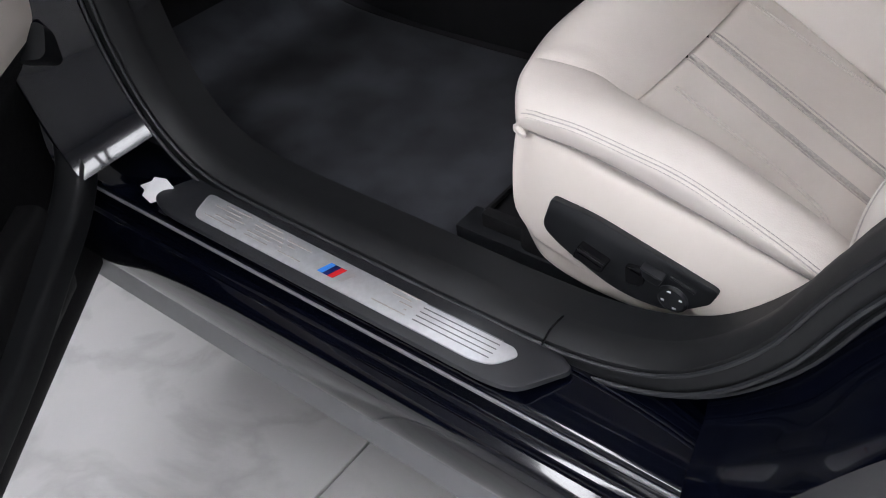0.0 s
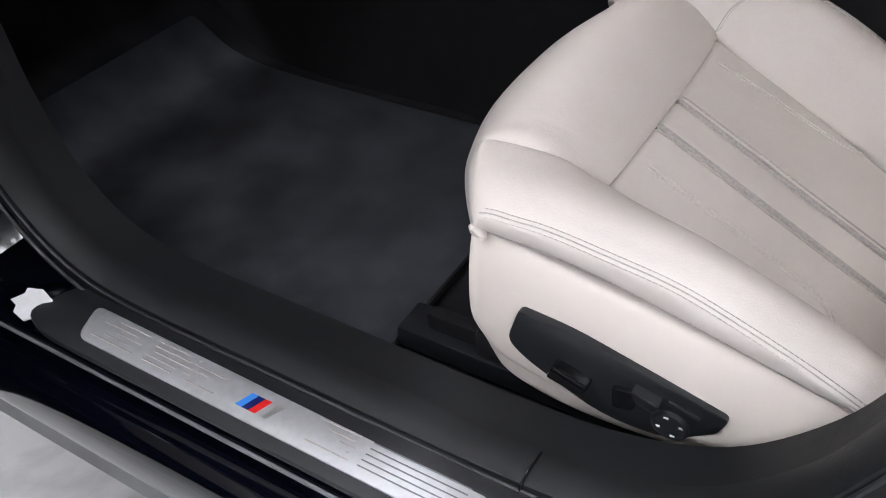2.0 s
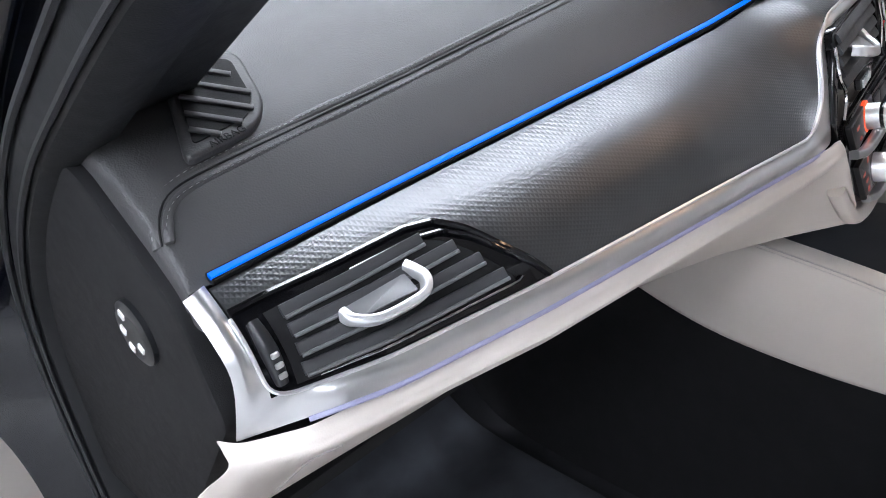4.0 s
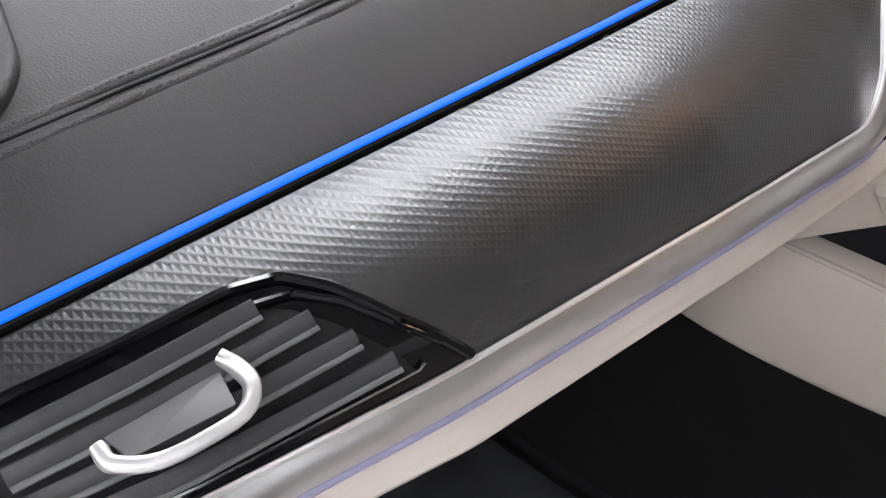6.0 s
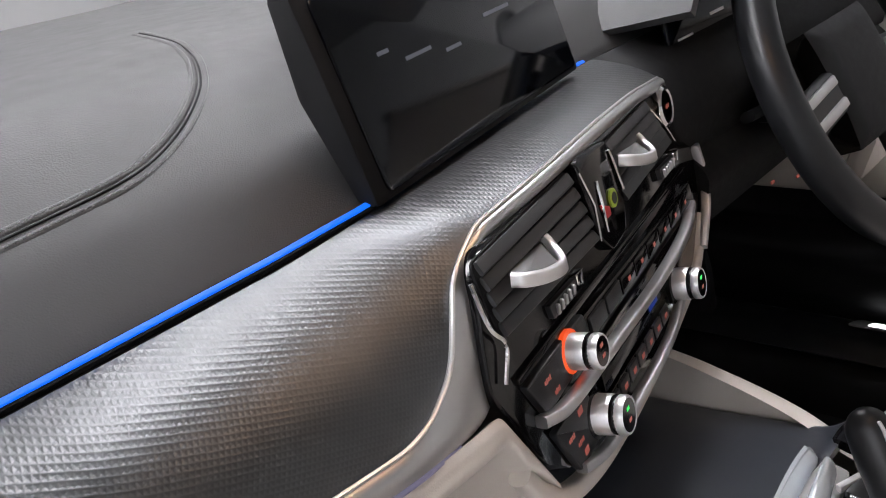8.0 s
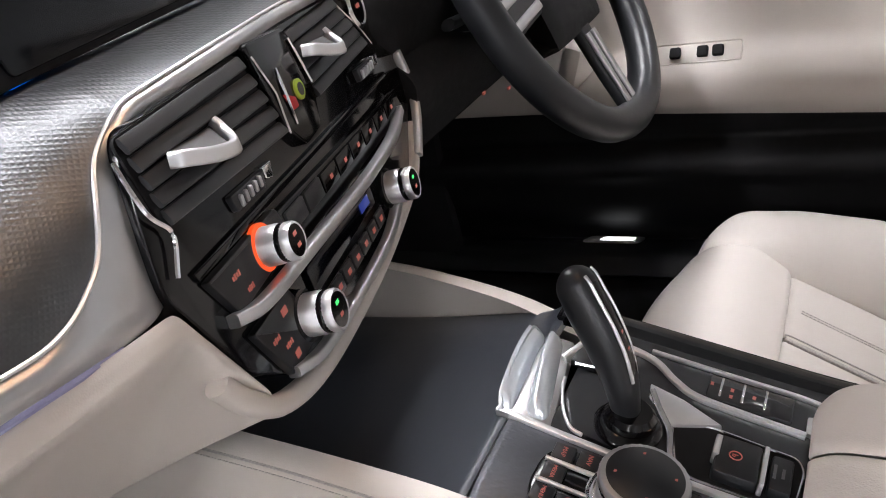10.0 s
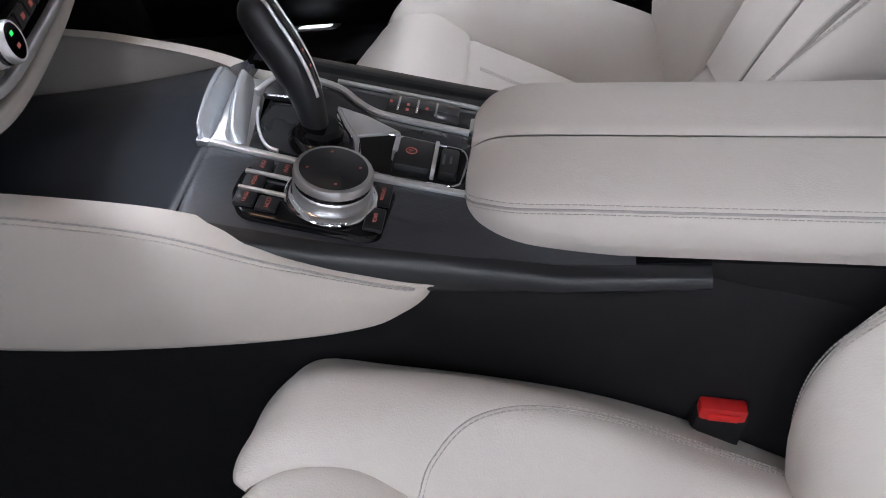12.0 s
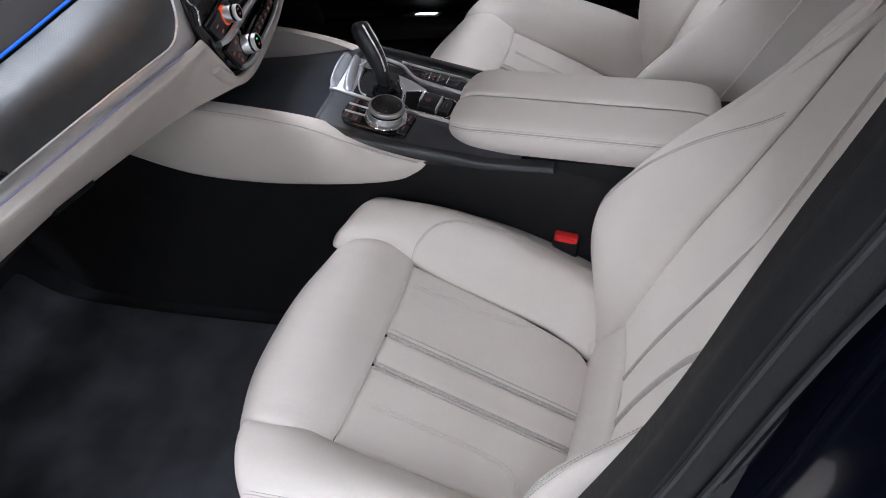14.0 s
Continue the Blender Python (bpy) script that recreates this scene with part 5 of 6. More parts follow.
    turned("button_ring", [(0.0028, 0.0016), (0.0042, 0.0016), (0.0042, 0.0021), (0.0028, 0.0021)], stk(-0.020, 0.992, 0.007), SN, SATIN, bt, 20)
    b = turned("start_button", [(0.0175, 0), (0.0175, 0.005), (0.0150, 0.007), (0.0135, 0.0055)], stk(0.133, 1.010, 0.0), SN, CHROME, c, 36, "round silver start button")
    turned("face", [(0.0132, 0.0050), (0.0132, 0.0062)], stk(0.133, 1.010, 0.0), SN, GLOSS, b, 28)
    mark(b, 0.133, 1.010, 0.0064, 0.010, 0.005)
    # audio row: a raised key block by the knob, flat keys and a long satin bar
    row = plate_on_stack("audio_panel", [(-0.186, 0.949), (-0.100, 0.948), (-0.094, 0.924), (-0.171, 0.921)], 0.0, 0.005, SATIN, c, 0.003, 0.0015, "black audio key block")
    for y, z, wd in ((-0.163, 0.9395, 0.011), (-0.155, 0.928, 0.009)):
        mark(row, y, z, 0.0052, wd, 0.0045)
    keys = plate_on_stack("key_bed", [(-0.100, 0.944), (0.160, 0.934), (0.165, 0.908), (-0.094, 0.914)], 0.0, 0.003, GLOSS, c, 0.003)
    for i in range(8):
        y = -0.092 + 0.030 * i
        z = 0.934 - 0.030 * (y + 0.1)
        k = plate_on_stack("key", [(y, z + 0.006), (y + 0.027, z + 0.0055), (y + 0.027, z - 0.0075), (y, z - 0.007)], 0.003, 0.002, SATIN if i < 2 else GLOSS, keys, 0.001, 0.0005)
        if i > 1:
            mark(k, y + 0.014, z - 0.001, 0.0052, 0.0045, 0.003)
    plate_on_stack("gloss_strip", [(-0.190, 0.957), (0.150, 0.952), (0.152, 0.947), (-0.188, 0.951)], 0.0, 0.003, GLOSS, c, 0.001)
    sweep("satin_bar", cr([stk(-0.180, 0.923, 0.004), stk(-0.155, 0.918, 0.009), stk(-0.09, 0.9155, 0.011), stk(0.02, 0.911, 0.012), stk(0.10, 0.912, 0.010), stk(0.148, 0.918, 0.004)], 30), box_ring(0.0036, 0.0045, 0.0016, 3), SILVER, c, up=SN, label="satin silver bar")
    # climate row: key block, display, keys and a second bar
    row = plate_on_stack("climate_panel", [(-0.170, 0.908), (-0.122, 0.908), (-0.105, 0.870), (-0.150, 0.868)], 0.0, 0.005, SATIN, c, 0.003, 0.0015, "black climate key block")
    for y, z, wd in ((-0.136, 0.901, 0.007), (-0.154, 0.894, 0.011), (-0.144, 0.885, 0.011), (-0.140, 0.876, 0.006)):
        mark(row, y, z, 0.0052, wd, 0.0045)
    dp = plate_on_stack("climate_display", [(-0.092, 0.903), (0.040, 0.901), (0.040, 0.884), (-0.092, 0.884)], 0.0, 0.003, SCREEN, c, 0.003, 0.001, "dark climate display glass")
    mark(dp, 0.018, 0.893, 0.0032, 0.020, 0.007, BLUE_DIM, "display_figure")
    row = plate_on_stack("climate_keys", [(-0.095, 0.882), (0.045, 0.880), (0.045, 0.868), (-0.095, 0.867)], 0.0, 0.004, GLOSS, c, 0.002)
    for i in range(7):
        y = -0.086 + 0.0195 * i
        k = plate_on_stack("key", [(y - 0.008, 0.8805), (y + 0.0085, 0.8800), (y + 0.0085, 0.8695), (y - 0.008, 0.8690)], 0.004, 0.002, SATIN, row, 0.001, 0.0005)
        mark(k, y, 0.8745, 0.0062, 0.0055, 0.0035)
    sweep("satin_bar", cr([stk(-0.150, 0.870, 0.004), stk(-0.120, 0.863, 0.008), stk(-0.06, 0.8615, 0.010), stk(0.02, 0.862, 0.010), stk(0.085, 0.869, 0.004)], 26), box_ring(0.0032, 0.0042, 0.0016, 3), SILVER, c, up=SN, label="satin silver bar")
    knob(c, -0.1265, 0.9365, 0.0112, 0.0235, ORANGE_LIT, "ribbed silver volume knob with orange ring", RED_LIT)
    knob(c, -0.1145, 0.8845, 0.0130, 0.0245, GLOSS, "ribbed silver temperature knob", GREEN_LIT)
    knob(c, 0.0695, 0.8815, 0.0130, 0.0245, GLOSS, "ribbed silver temperature knob", GREEN_LIT)
    return c


def display():
    s = thing("infotainment_screen", "dark tablet-style screen standing on the dashboard", "screen", (-0.24, -0.05, 1.06))
    u, v = unit(V(-0.22, 1, 0)), unit(V(-0.24, 0, 1))
    o = V(-0.216, -0.055, 1.0585)
    w = unit(np.cross(u, v))
    w = w if w[0] > 0 else -w
    v = unit(np.cross(w, u))
    v = v if v[2] > 0 else -v
    hull("housing", [o + u * a + v * b + w * d for a in (-0.150, 0.150) for b, d in ((0.0, 0.0), (0.126, 0.0), (0.126, -0.016), (0.07, -0.024), (0.004, -0.014))], BLACK_PLASTIC, s, 0.004, "dark grey screen housing")
    slab("glass", rounded([(-0.138, 0.005), (0.143, 0.005), (0.143, 0.118), (-0.138, 0.118)], 0.006), (o, u, v, w), 0.0015, SCREEN, s, 0.0008, "dark glossy screen glass")
    foot = o - w * 0.03 - V(0, 0, 0.012)
    slab("foot", rounded([(-0.13, -0.02), (0.13, -0.02), (0.13, 0.012), (-0.13, 0.012)], 0.006), (foot, u, unit(np.cross(V(0, 0, 1), u)), V(0, 0, 1)), 0.014, BLACK_PLASTIC, s, 0.003)
    for a, b, l in ((-0.10, 0.075, 0.012), (-0.075, 0.066, 0.03), (-0.03, 0.060, 0.02), (0.03, 0.07, 0.04)):
        slab("screen_text", [(a, b), (a + l, b), (a + l, b + 0.0025), (a, b + 0.0025)], (o + w * 0.0016, u, v, w), 0.0002, SCREEN_LIT, s, 0.0)


# ---------------------------------------------------------------- centre console
def con_z(x):
    return float(np.interp(x, [-0.32, -0.20, -0.045, 0.0, 0.05, 0.10, 0.15, 0.20, 0.55], [0.812, 0.797, 0.783, 0.770, 0.7555, 0.741, 0.727, 0.716, 0.70]))


def near(x):
    """The crease where the console's top folds down on the passenger's side."""
    return float(np.interp(x, [-0.04, 0.0, 0.06, 0.12, 0.17, 0.30], [-0.134, -0.134, -0.132, -0.126, -0.119, -0.108]))


def console():
    c = thing("centre_console", "black centre console with cream knee pads", "console", (0.0, 0.0, 0.4))
    for side in (-1, 1):
        e = 0.124 if side < 0 else 0.090
        C = [[V(x, side * (e - 0.020 * (x > 0.2)), zt), V(x, side * (e + 0.004 - 0.010 * (x > 0.2)), zt - 0.03), V(x, side * 0.124, 0.60), V(x, side * 0.130, 0.48), V(x, side * 0.150, 0.36)] for x, zt in ((-0.85, 0.74), (-0.5, 0.74), (-0.3, 0.74), (-0.1, 0.735), (0.05, 0.715), (0.15, 0.700), (0.3, 0.690), (0.6, 0.683), (0.9, 0.66))]
        pillow("tunnel_side", C, BLACK_PLASTIC, c, (0, 0, 0, 0), m=50, n=24, thick=0.01, out=(0, side * 3, 0.5), label="black lower console side")
        # cream knee pad: blade that tapers to a point at the rear
        if side < 0:
            top = cr([V(-0.62, 0.845), V(-0.42, 0.835), V(-0.19, 0.806), (-0.09, 0.791), (-0.034, 0.778), (0.005, 0.762), (0.035, 0.748), (0.072, 0.733), (0.10, 0.722), (0.121, 0.7155)], 50)
            bot = cr([V(-0.62, 0.80), V(-0.40, 0.716), V(-0.285, 0.676), (-0.17, 0.664), (-0.07, 0.665), (0.012, 0.671), (0.075, 0.681), (0.100, 0.692), (0.114, 0.703), (0.1208, 0.7145)], 50)
        else:
            top = cr([V(-0.62, 0.835), V(-0.42, 0.826), V(-0.22, 0.802), (-0.15, 0.788), (-0.09, 0.769), (-0.048, 0.745), (-0.02, 0.725)], 50)
            bot = cr([V(-0.62, 0.70), V(-0.42, 0.67), V(-0.22, 0.66), (-0.14, 0.66), (-0.09, 0.67), (-0.048, 0.69), (-0.02, 0.72)], 50)
        P = []
        wide = (lambda x: float(np.interp(x, [-0.3, -0.1, 0.02, 0.12], [0.156, 0.154, 0.151, 0.139]))) if side < 0 else (lambda x: 0.113)
        for a, b in zip(top, bot):
            row = []
            yo = wide(a[0])
            size = min(1, np.linalg.norm(a - b) / 0.06)
            for g in np.linspace(0, 1, 24):
                p = a + (b - a) * g
                bulge = 0.006 * math.sin(math.pi * min(1, g * 1.1)) * size
                roll = -0.010 * size * (max(0, 1 - g / 0.08) ** 2 + max(0, (g - 0.92) / 0.08) ** 2)
                row.append(V(p[0], side * (yo + bulge + roll - 0.004 * g), p[1]))
            P.append(row)
        pad = shell("knee_pad", np.array(P), 0.012, CREAM_VINYL, c, "cream leather knee pad", back=(0, -side * 0.012, 0))
        for k in (0.0050, 0.0085) if side < 0 else ():
            line = []
            for i in range(4, 46):
                tall = np.linalg.norm(top[i] - bot[i])
                g = min(0.45, k / tall)
                row = np.array(P[i])
                line.append(on(np.stack([row, row]), 0, g) + V(0, side * 0.0004, 0))
            if k < 0.006:
                sweep("seam_line", line, ring(0.0008, k=6), STRIP, pad, up=(0, side, 0))
            stitches("stitching", np.array(line) + V(0, side * 0.0004, 0.0012), (0, side * 0.8, 0.6), THREAD_LIGHT, pad)
    # storage tray lid ahead of the selector
    C = [[V(x, y, float(np.interp(x, [-0.44, -0.3, -0.2, -0.1, -0.040], [0.752, 0.756, 0.760, 0.771, 0.7805])) - 0.004 + 0.004 * math.cos(y * 11) - 0.012 * max(0.0, (y - 0.02) / 0.075) * (x < -0.05)) for y in (-0.143, -0.10, -0.05, 0.0, 0.05, 0.103)] for x in (-0.44, -0.34, -0.26, -0.18, -0.10, -0.062, -0.040)]
    pillow("tray_lid", C, LID, c, (0, 0.002, 0.004, 0.004), 0.006, m=40, n=40, thick=0.008, label="satin black storage lid")
    # trim panel with the controller: patterned top, then a satin fold down to the knee pad
    xs = (-0.036, -0.02, 0.02, 0.06, 0.10, 0.14, 0.17, 0.21, 0.25)
    C = [[V(x, y, con_z(x) + e - 0.06 * max(0.0, x - 0.16)) for y, e in ((near(x), -0.003), (near(x) * 0.67 - 0.064 * 0.33, 0.001), (near(x) * 0.33 - 0.064 * 0.67, 0.002), (-0.062, 0.002))] for x in xs]
    pillow("trim_panel", C, DECOR_DARK, c, (0.001, 0, 0, 0), 0.004, m=40, n=24, thick=0.008, label="dark patterned trim panel")
    xs = np.linspace(-0.036, 0.298, 44)
    F = []
    for x in xs:
        z = con_z(x) - 0.003
        low = float(np.interp(x, [-0.036, 0.0, 0.06, 0.12, 0.20, 0.298], [0.770, 0.757, 0.733, 0.711, 0.697, 0.689]))
        if x > 0.16:
            z = max(low + 0.001, z - (x - 0.16) * 0.06)
        F.append([V(x, near(x) + 0.004, z - 0.002), V(x, near(x), z), V(x, near(x) - 0.004, z - 0.002), V(x, near(x) - 0.009, z * 0.6 + low * 0.4), V(x, near(x) - 0.012, low), V(x, near(x) - 0.004, low - 0.004)])
    shell("side_ledge", np.array([cr(r, 14) for r in F]), 0.004, SATIN, c, "satin black fold of the console's side", out=(0.1, -3, 1.0))
    C = [[V(x, y, con_z(x) + e) for y, e in ((0.060, 0.001), (0.074, 0.001), (0.086, -0.002), (0.092, -0.010))] for x in (-0.043, -0.02, 0.02, 0.06, 0.10, 0.15, 0.20)]
    pillow("trim_panel", C, GLOSS, c, (0.002, 0, 0, 0), 0.004, m=30, n=16, thick=0.008)
    # glossy selector panel between silver strips, reflected ceiling mixed into its base grey
    C = [[V(x, y, con_z(x) + 0.001) for y in (-0.060, -0.02, 0.02, 0.060)] for x in (-0.012, 0.03, 0.08, 0.13, 0.20)]
    pillow("selector_panel", C, PANEL_GREY, c, (0, 0, 0, 0), m=24, n=16, thick=0.01, label="piano black selector panel")
    at = lambda x, y, dz: V(x, y, con_z(x) + dz)  # noqa: E731
    strip = [at(x, y, 0.003) for x, y in cr([(-0.036, -0.059), (0.0, -0.062), (0.05, -0.065), (0.10, -0.066), (0.185, -0.066)], 30)]
    sweep("silver_strip", strip, box_ring(0.0024, 0.0022, 0.0010, 2), BRIGHT, c, label="bright strip beside the selector")
    far = [at(x, y, 0.003) for x, y in cr([(-0.012, 0.048), (0.030, 0.040), (0.050, 0.024), (0.064, 0.015), (0.085, 0.012), (0.134, 0.009)], 44)]
    sweep("silver_strip", far, box_ring(0.0024, 0.0022, 0.0012, 2), BRIGHT, c, label="bright strip beside the drive mode keys")
    rim = [at(x, y, 0.003) for x, y in cr([(0.030, 0.048), (0.08, 0.047), (0.13, 0.046), (0.150, 0.040), (0.153, 0.028)], 30)]
    sweep("silver_strip", rim, box_ring(0.0014, 0.0018, 0.0008, 2), BRIGHT, c)
    m = lambda x, y, dz: pose(x, y, con_z(x) + dz, 0, math.degrees(math.atan(0.29)), 0)  # noqa: E731
    hull("chrome_corner", [at(x, y, h) for h in (0.001, 0.0055) for x, y in ((0.134, 0.026), (0.139, 0.028), (0.150, 0.013), (0.140, 0.009), (0.134, 0.010))], BRIGHT, c, 0.001)
    ms = block("mode_key", (0.056, 0.026, 0.005), m(0.098, 0.028, 0.003), PANEL_GREY, c, 0.002, "glossy drive mode keys")
    for x in (0.080, 0.094, 0.108):
        block("key_edge", (0.0018, 0.020, 0.0012), m(x, 0.029, 0.0056), CHROME, ms, 0.0004)
    for x, y in ((0.074, 0.030), (0.087, 0.029), (0.101, 0.028), (0.087, 0.022)):
        block("mark", (0.0022, 0.0032, 0.0004), m(x, y, 0.0058), RED_LIT, ms, 0.0)
    mk = block("mode_key", (0.026, 0.024, 0.006), m(-0.004, 0.018, 0.005), SATIN, c, 0.002, "black key beside the selector")
    block("mark", (0.0035, 0.0022, 0.0005), m(-0.002, 0.018, 0.0083), RED_LIT, mk, 0.0)
    hull("key_edge", [at(x, y, h) for h in (0.004, 0.0095) for x, y in ((-0.022, 0.006), (-0.018, 0.005), (-0.010, 0.029), (-0.014, 0.030))], BRIGHT, mk, 0.0008)
    sweep("key_edge", [at(-0.012, 0.005, 0.007), at(0.002, 0.007, 0.007), at(0.008, 0.018, 0.007)], ring(0.0012, k=6), CHROME, mk)
    # parking brake switch in a recess with a bright rim
    rec = rounded([(0.056, -0.016), (0.080, -0.010), (0.132, -0.014), (0.136, -0.024), (0.133, -0.056), (0.126, -0.060), (0.076, -0.060), (0.066, -0.054)], 0.005)
    tilt = (V(0, 0, 0.770), V(1, 0, -0.29), V(0, 1, 0), unit(V(0.29, 0, 1)))
    rs = slab("brake_recess", rec, (tilt[0] + tilt[3] * 0.0005, *tilt[1:]), 0.0015, BLACK_PLASTIC, c, 0.0, "black recess round the parking brake switch")
    sweep("recess_rim", [at(x, y, 0.0025) for x, y in rec], ring(0.0009, k=6), CHROME, rs, closed=True)
    br = block("parking_brake", (0.027, 0.034, 0.012), m(0.099, -0.038, 0.005), SATIN, c, 0.003, "black parking brake switch")
    block("brake_edge", (0.004, 0.018, 0.011), m(0.0865, -0.032, 0.006), BRIGHT, br, 0.001)
    block("brake_edge", (0.0030, 0.034, 0.012), m(0.1140, -0.038, 0.006), BRIGHT, br, 0.0008)
    sweep("mark", [at(0.099 + 0.0036 * math.cos(g), -0.038 + 0.0036 * math.sin(g), 0.0119) for g in np.linspace(0, 2 * math.pi, 20, endpoint=False)], ring(0.0004, k=5), RED_LIT, br, closed=True)
    writing("P", at(0.099, -0.038, 0.0119), V(0, -1, 0), unit((-1, 0, 0.29)), 0.0052, RED_LIT, br)
    hb = block("hold_button", (0.013, 0.030, 0.010), m(0.1235, -0.038, 0.004), SATIN, c, 0.002, "black hold button")
    for k in (-1, 1):
        block("mark", (0.0018, 0.0105 - 0.002 * k, 0.0005), m(0.1235 + 0.0024 * k, -0.038, 0.0093), VENT_EDGE, hb, 0.0)
    # two frosted fins that close the tray, on a silver base
    hull("fin_base", [at(x, y, h) for h in (-0.006, 0.0015) for x, y in ((-0.048, -0.057), (-0.010, -0.057), (-0.040, 0.034), (-0.022, 0.034))], SILVER, c, 0.002)
    for x0, x1, h, lean, wide, mat in ((-0.041, -0.045, 0.017, -0.004, 0.0042, GLASSY), (-0.021, -0.034, 0.016, 0.000, 0.0080, GLASSY)):
        P = []
        for g in np.linspace(0, 1, 40):
            y = -0.054 + 0.086 * g
            x = x0 + (x1 - x0) * g
            close = min(1.0, math.sqrt(g / 0.08), math.sqrt((1 - g) / 0.10))
            hh = h * (0.30 + 0.70 * math.sin(math.pi * (0.10 + 0.68 * g))) * close
            wd = wide * (1.0 - 0.35 * g) * (0.55 + 0.45 * close)
            z = con_z(x)
            P.append([V(x - wd, y, z - 0.003), V(x - wd * 0.85 + lean * 0.4, y, z + hh * 0.6), V(x - wd * 0.35 + lean, y, z + hh), V(x + wd * 0.2 + lean, y, z + hh * 0.97), V(x + wd * 0.8, y, z + hh * 0.5), V(x + wd, y, z - 0.002)])
        shell("fin", np.array([cr(r, 14) for r in P]), 0.003, mat, c, "frosted silver ridge at the tray's edge", out=(0, 0, 3))
    # selector well with its bright edge
    well = rounded([(-0.012, -0.020), (-0.006, 0.004), (0.040, 0.004), (0.052, -0.020), (0.058, -0.058), (0.003, -0.055)], 0.005)
    sw = slab("selector_well", well, (tilt[0] + tilt[3] * 0.0012, *tilt[1:]), 0.002, PANEL_GREY, c, 0.0, "grey gloss plate round the selector")
    sweep("well_rim", [at(x, y, 0.0042) for x, y in cr([(-0.015, -0.010), (-0.013, -0.022), (-0.006, -0.042), (0.002, -0.054), (0.010, -0.057)], 20)], box_ring(0.0011, 0.0014, 0.0006, 2), BRIGHT, sw)
    sweep("chrome_arc", [at(x, y, 0.005) for x, y in cr([(0.040, 0.004), (0.048, -0.012), (0.058, -0.030), (0.062, -0.050), (0.068, -0.060)], 20)], box_ring(0.0022, 0.002, 0.001, 2), CHROME, sw)
    hull("chrome_wedge", [at(x, y, h) for h in (0.0, 0.0046) for x, y in ((0.037, 0.012), (0.039, -0.002), (0.056, -0.022), (0.063, -0.017), (0.086, -0.007), (0.060, 0.006))], BRIGHT, c, 0.001, "bright wedge beside the lever")
    return c


def selector():
    s = thing("gear_selector", "black gear selector lever with silver edges", "gear lever", (0.032, -0.036, 0.762))
    foot = V(0.033, -0.036, con_z(0.033) + 0.003)
    turned("boot", [(0.022, 0), (0.022, 0.003), (0.0195, 0.006), (0.017, 0.007), (0.0165, 0.012), (0.0135, 0.015)], foot, unit((0.28, 0, 1)), GLOSS, s, 36)
    path = cr([V(0.033, -0.036, 0.766), V(0.033, -0.034, 0.785), V(0.030, -0.030, 0.803), V(0.022, -0.024, 0.824), V(0.012, -0.018, 0.843), V(0.005, -0.0135, 0.857), V(0.0005, -0.0115, 0.866)], 60)
    path = even(path, 60, 0)
    sz = np.interp(np.linspace(0, 1, 60), [0, 0.18, 0.45, 0.70, 0.86], [0.62, 0.74, 0.98, 1.06, 1.02])
    for i in range(51, 60):
        sz[i] *= math.sqrt(max(0.01, 1 - ((i - 51) / 8.2) ** 2))
    grip = [(0.0132 * abs(math.cos(g)) ** 0.85 * np.sign(math.cos(g)), 0.0132 * abs(math.sin(g)) ** 0.85 * np.sign(math.sin(g))) for g in np.linspace(0, 2 * math.pi, 28, endpoint=False)]
    sweep("grip", path, grip, SATIN, s, up=(1, 0, 0.4), sizes=sz, label="smooth black grip")
    for k in (-1, 1):
        line = [p + V(0.0112 * z, k * 0.0066 * z, 0.0060 * z) for p, z in zip(path[16:56], sz[16:56])]
        sweep("silver_edge", line, ring(0.0013 if k < 0 else 0.0009, k=8), BRIGHT, s, up=(1, 0, 0.4))
    line = [p + V(0.0100 * z, 0, 0.0058 * z) for p, z in zip(path[18:52], sz[18:52])]
    sweep("insert", line, box_ring(0.0050, 0.002, 0.0015, 2), GLOSS, s, up=(1, 0, 0.5), label="glossy black back of the lever")
    for i in (26, 32):
        block("mark", (0.0006, 0.0022, 0.0020), Matrix.Translation(tuple(path[i] + V(0.0118 * sz[i], 0, 0.0068 * sz[i]))), RED_LIT, s, 0.0)


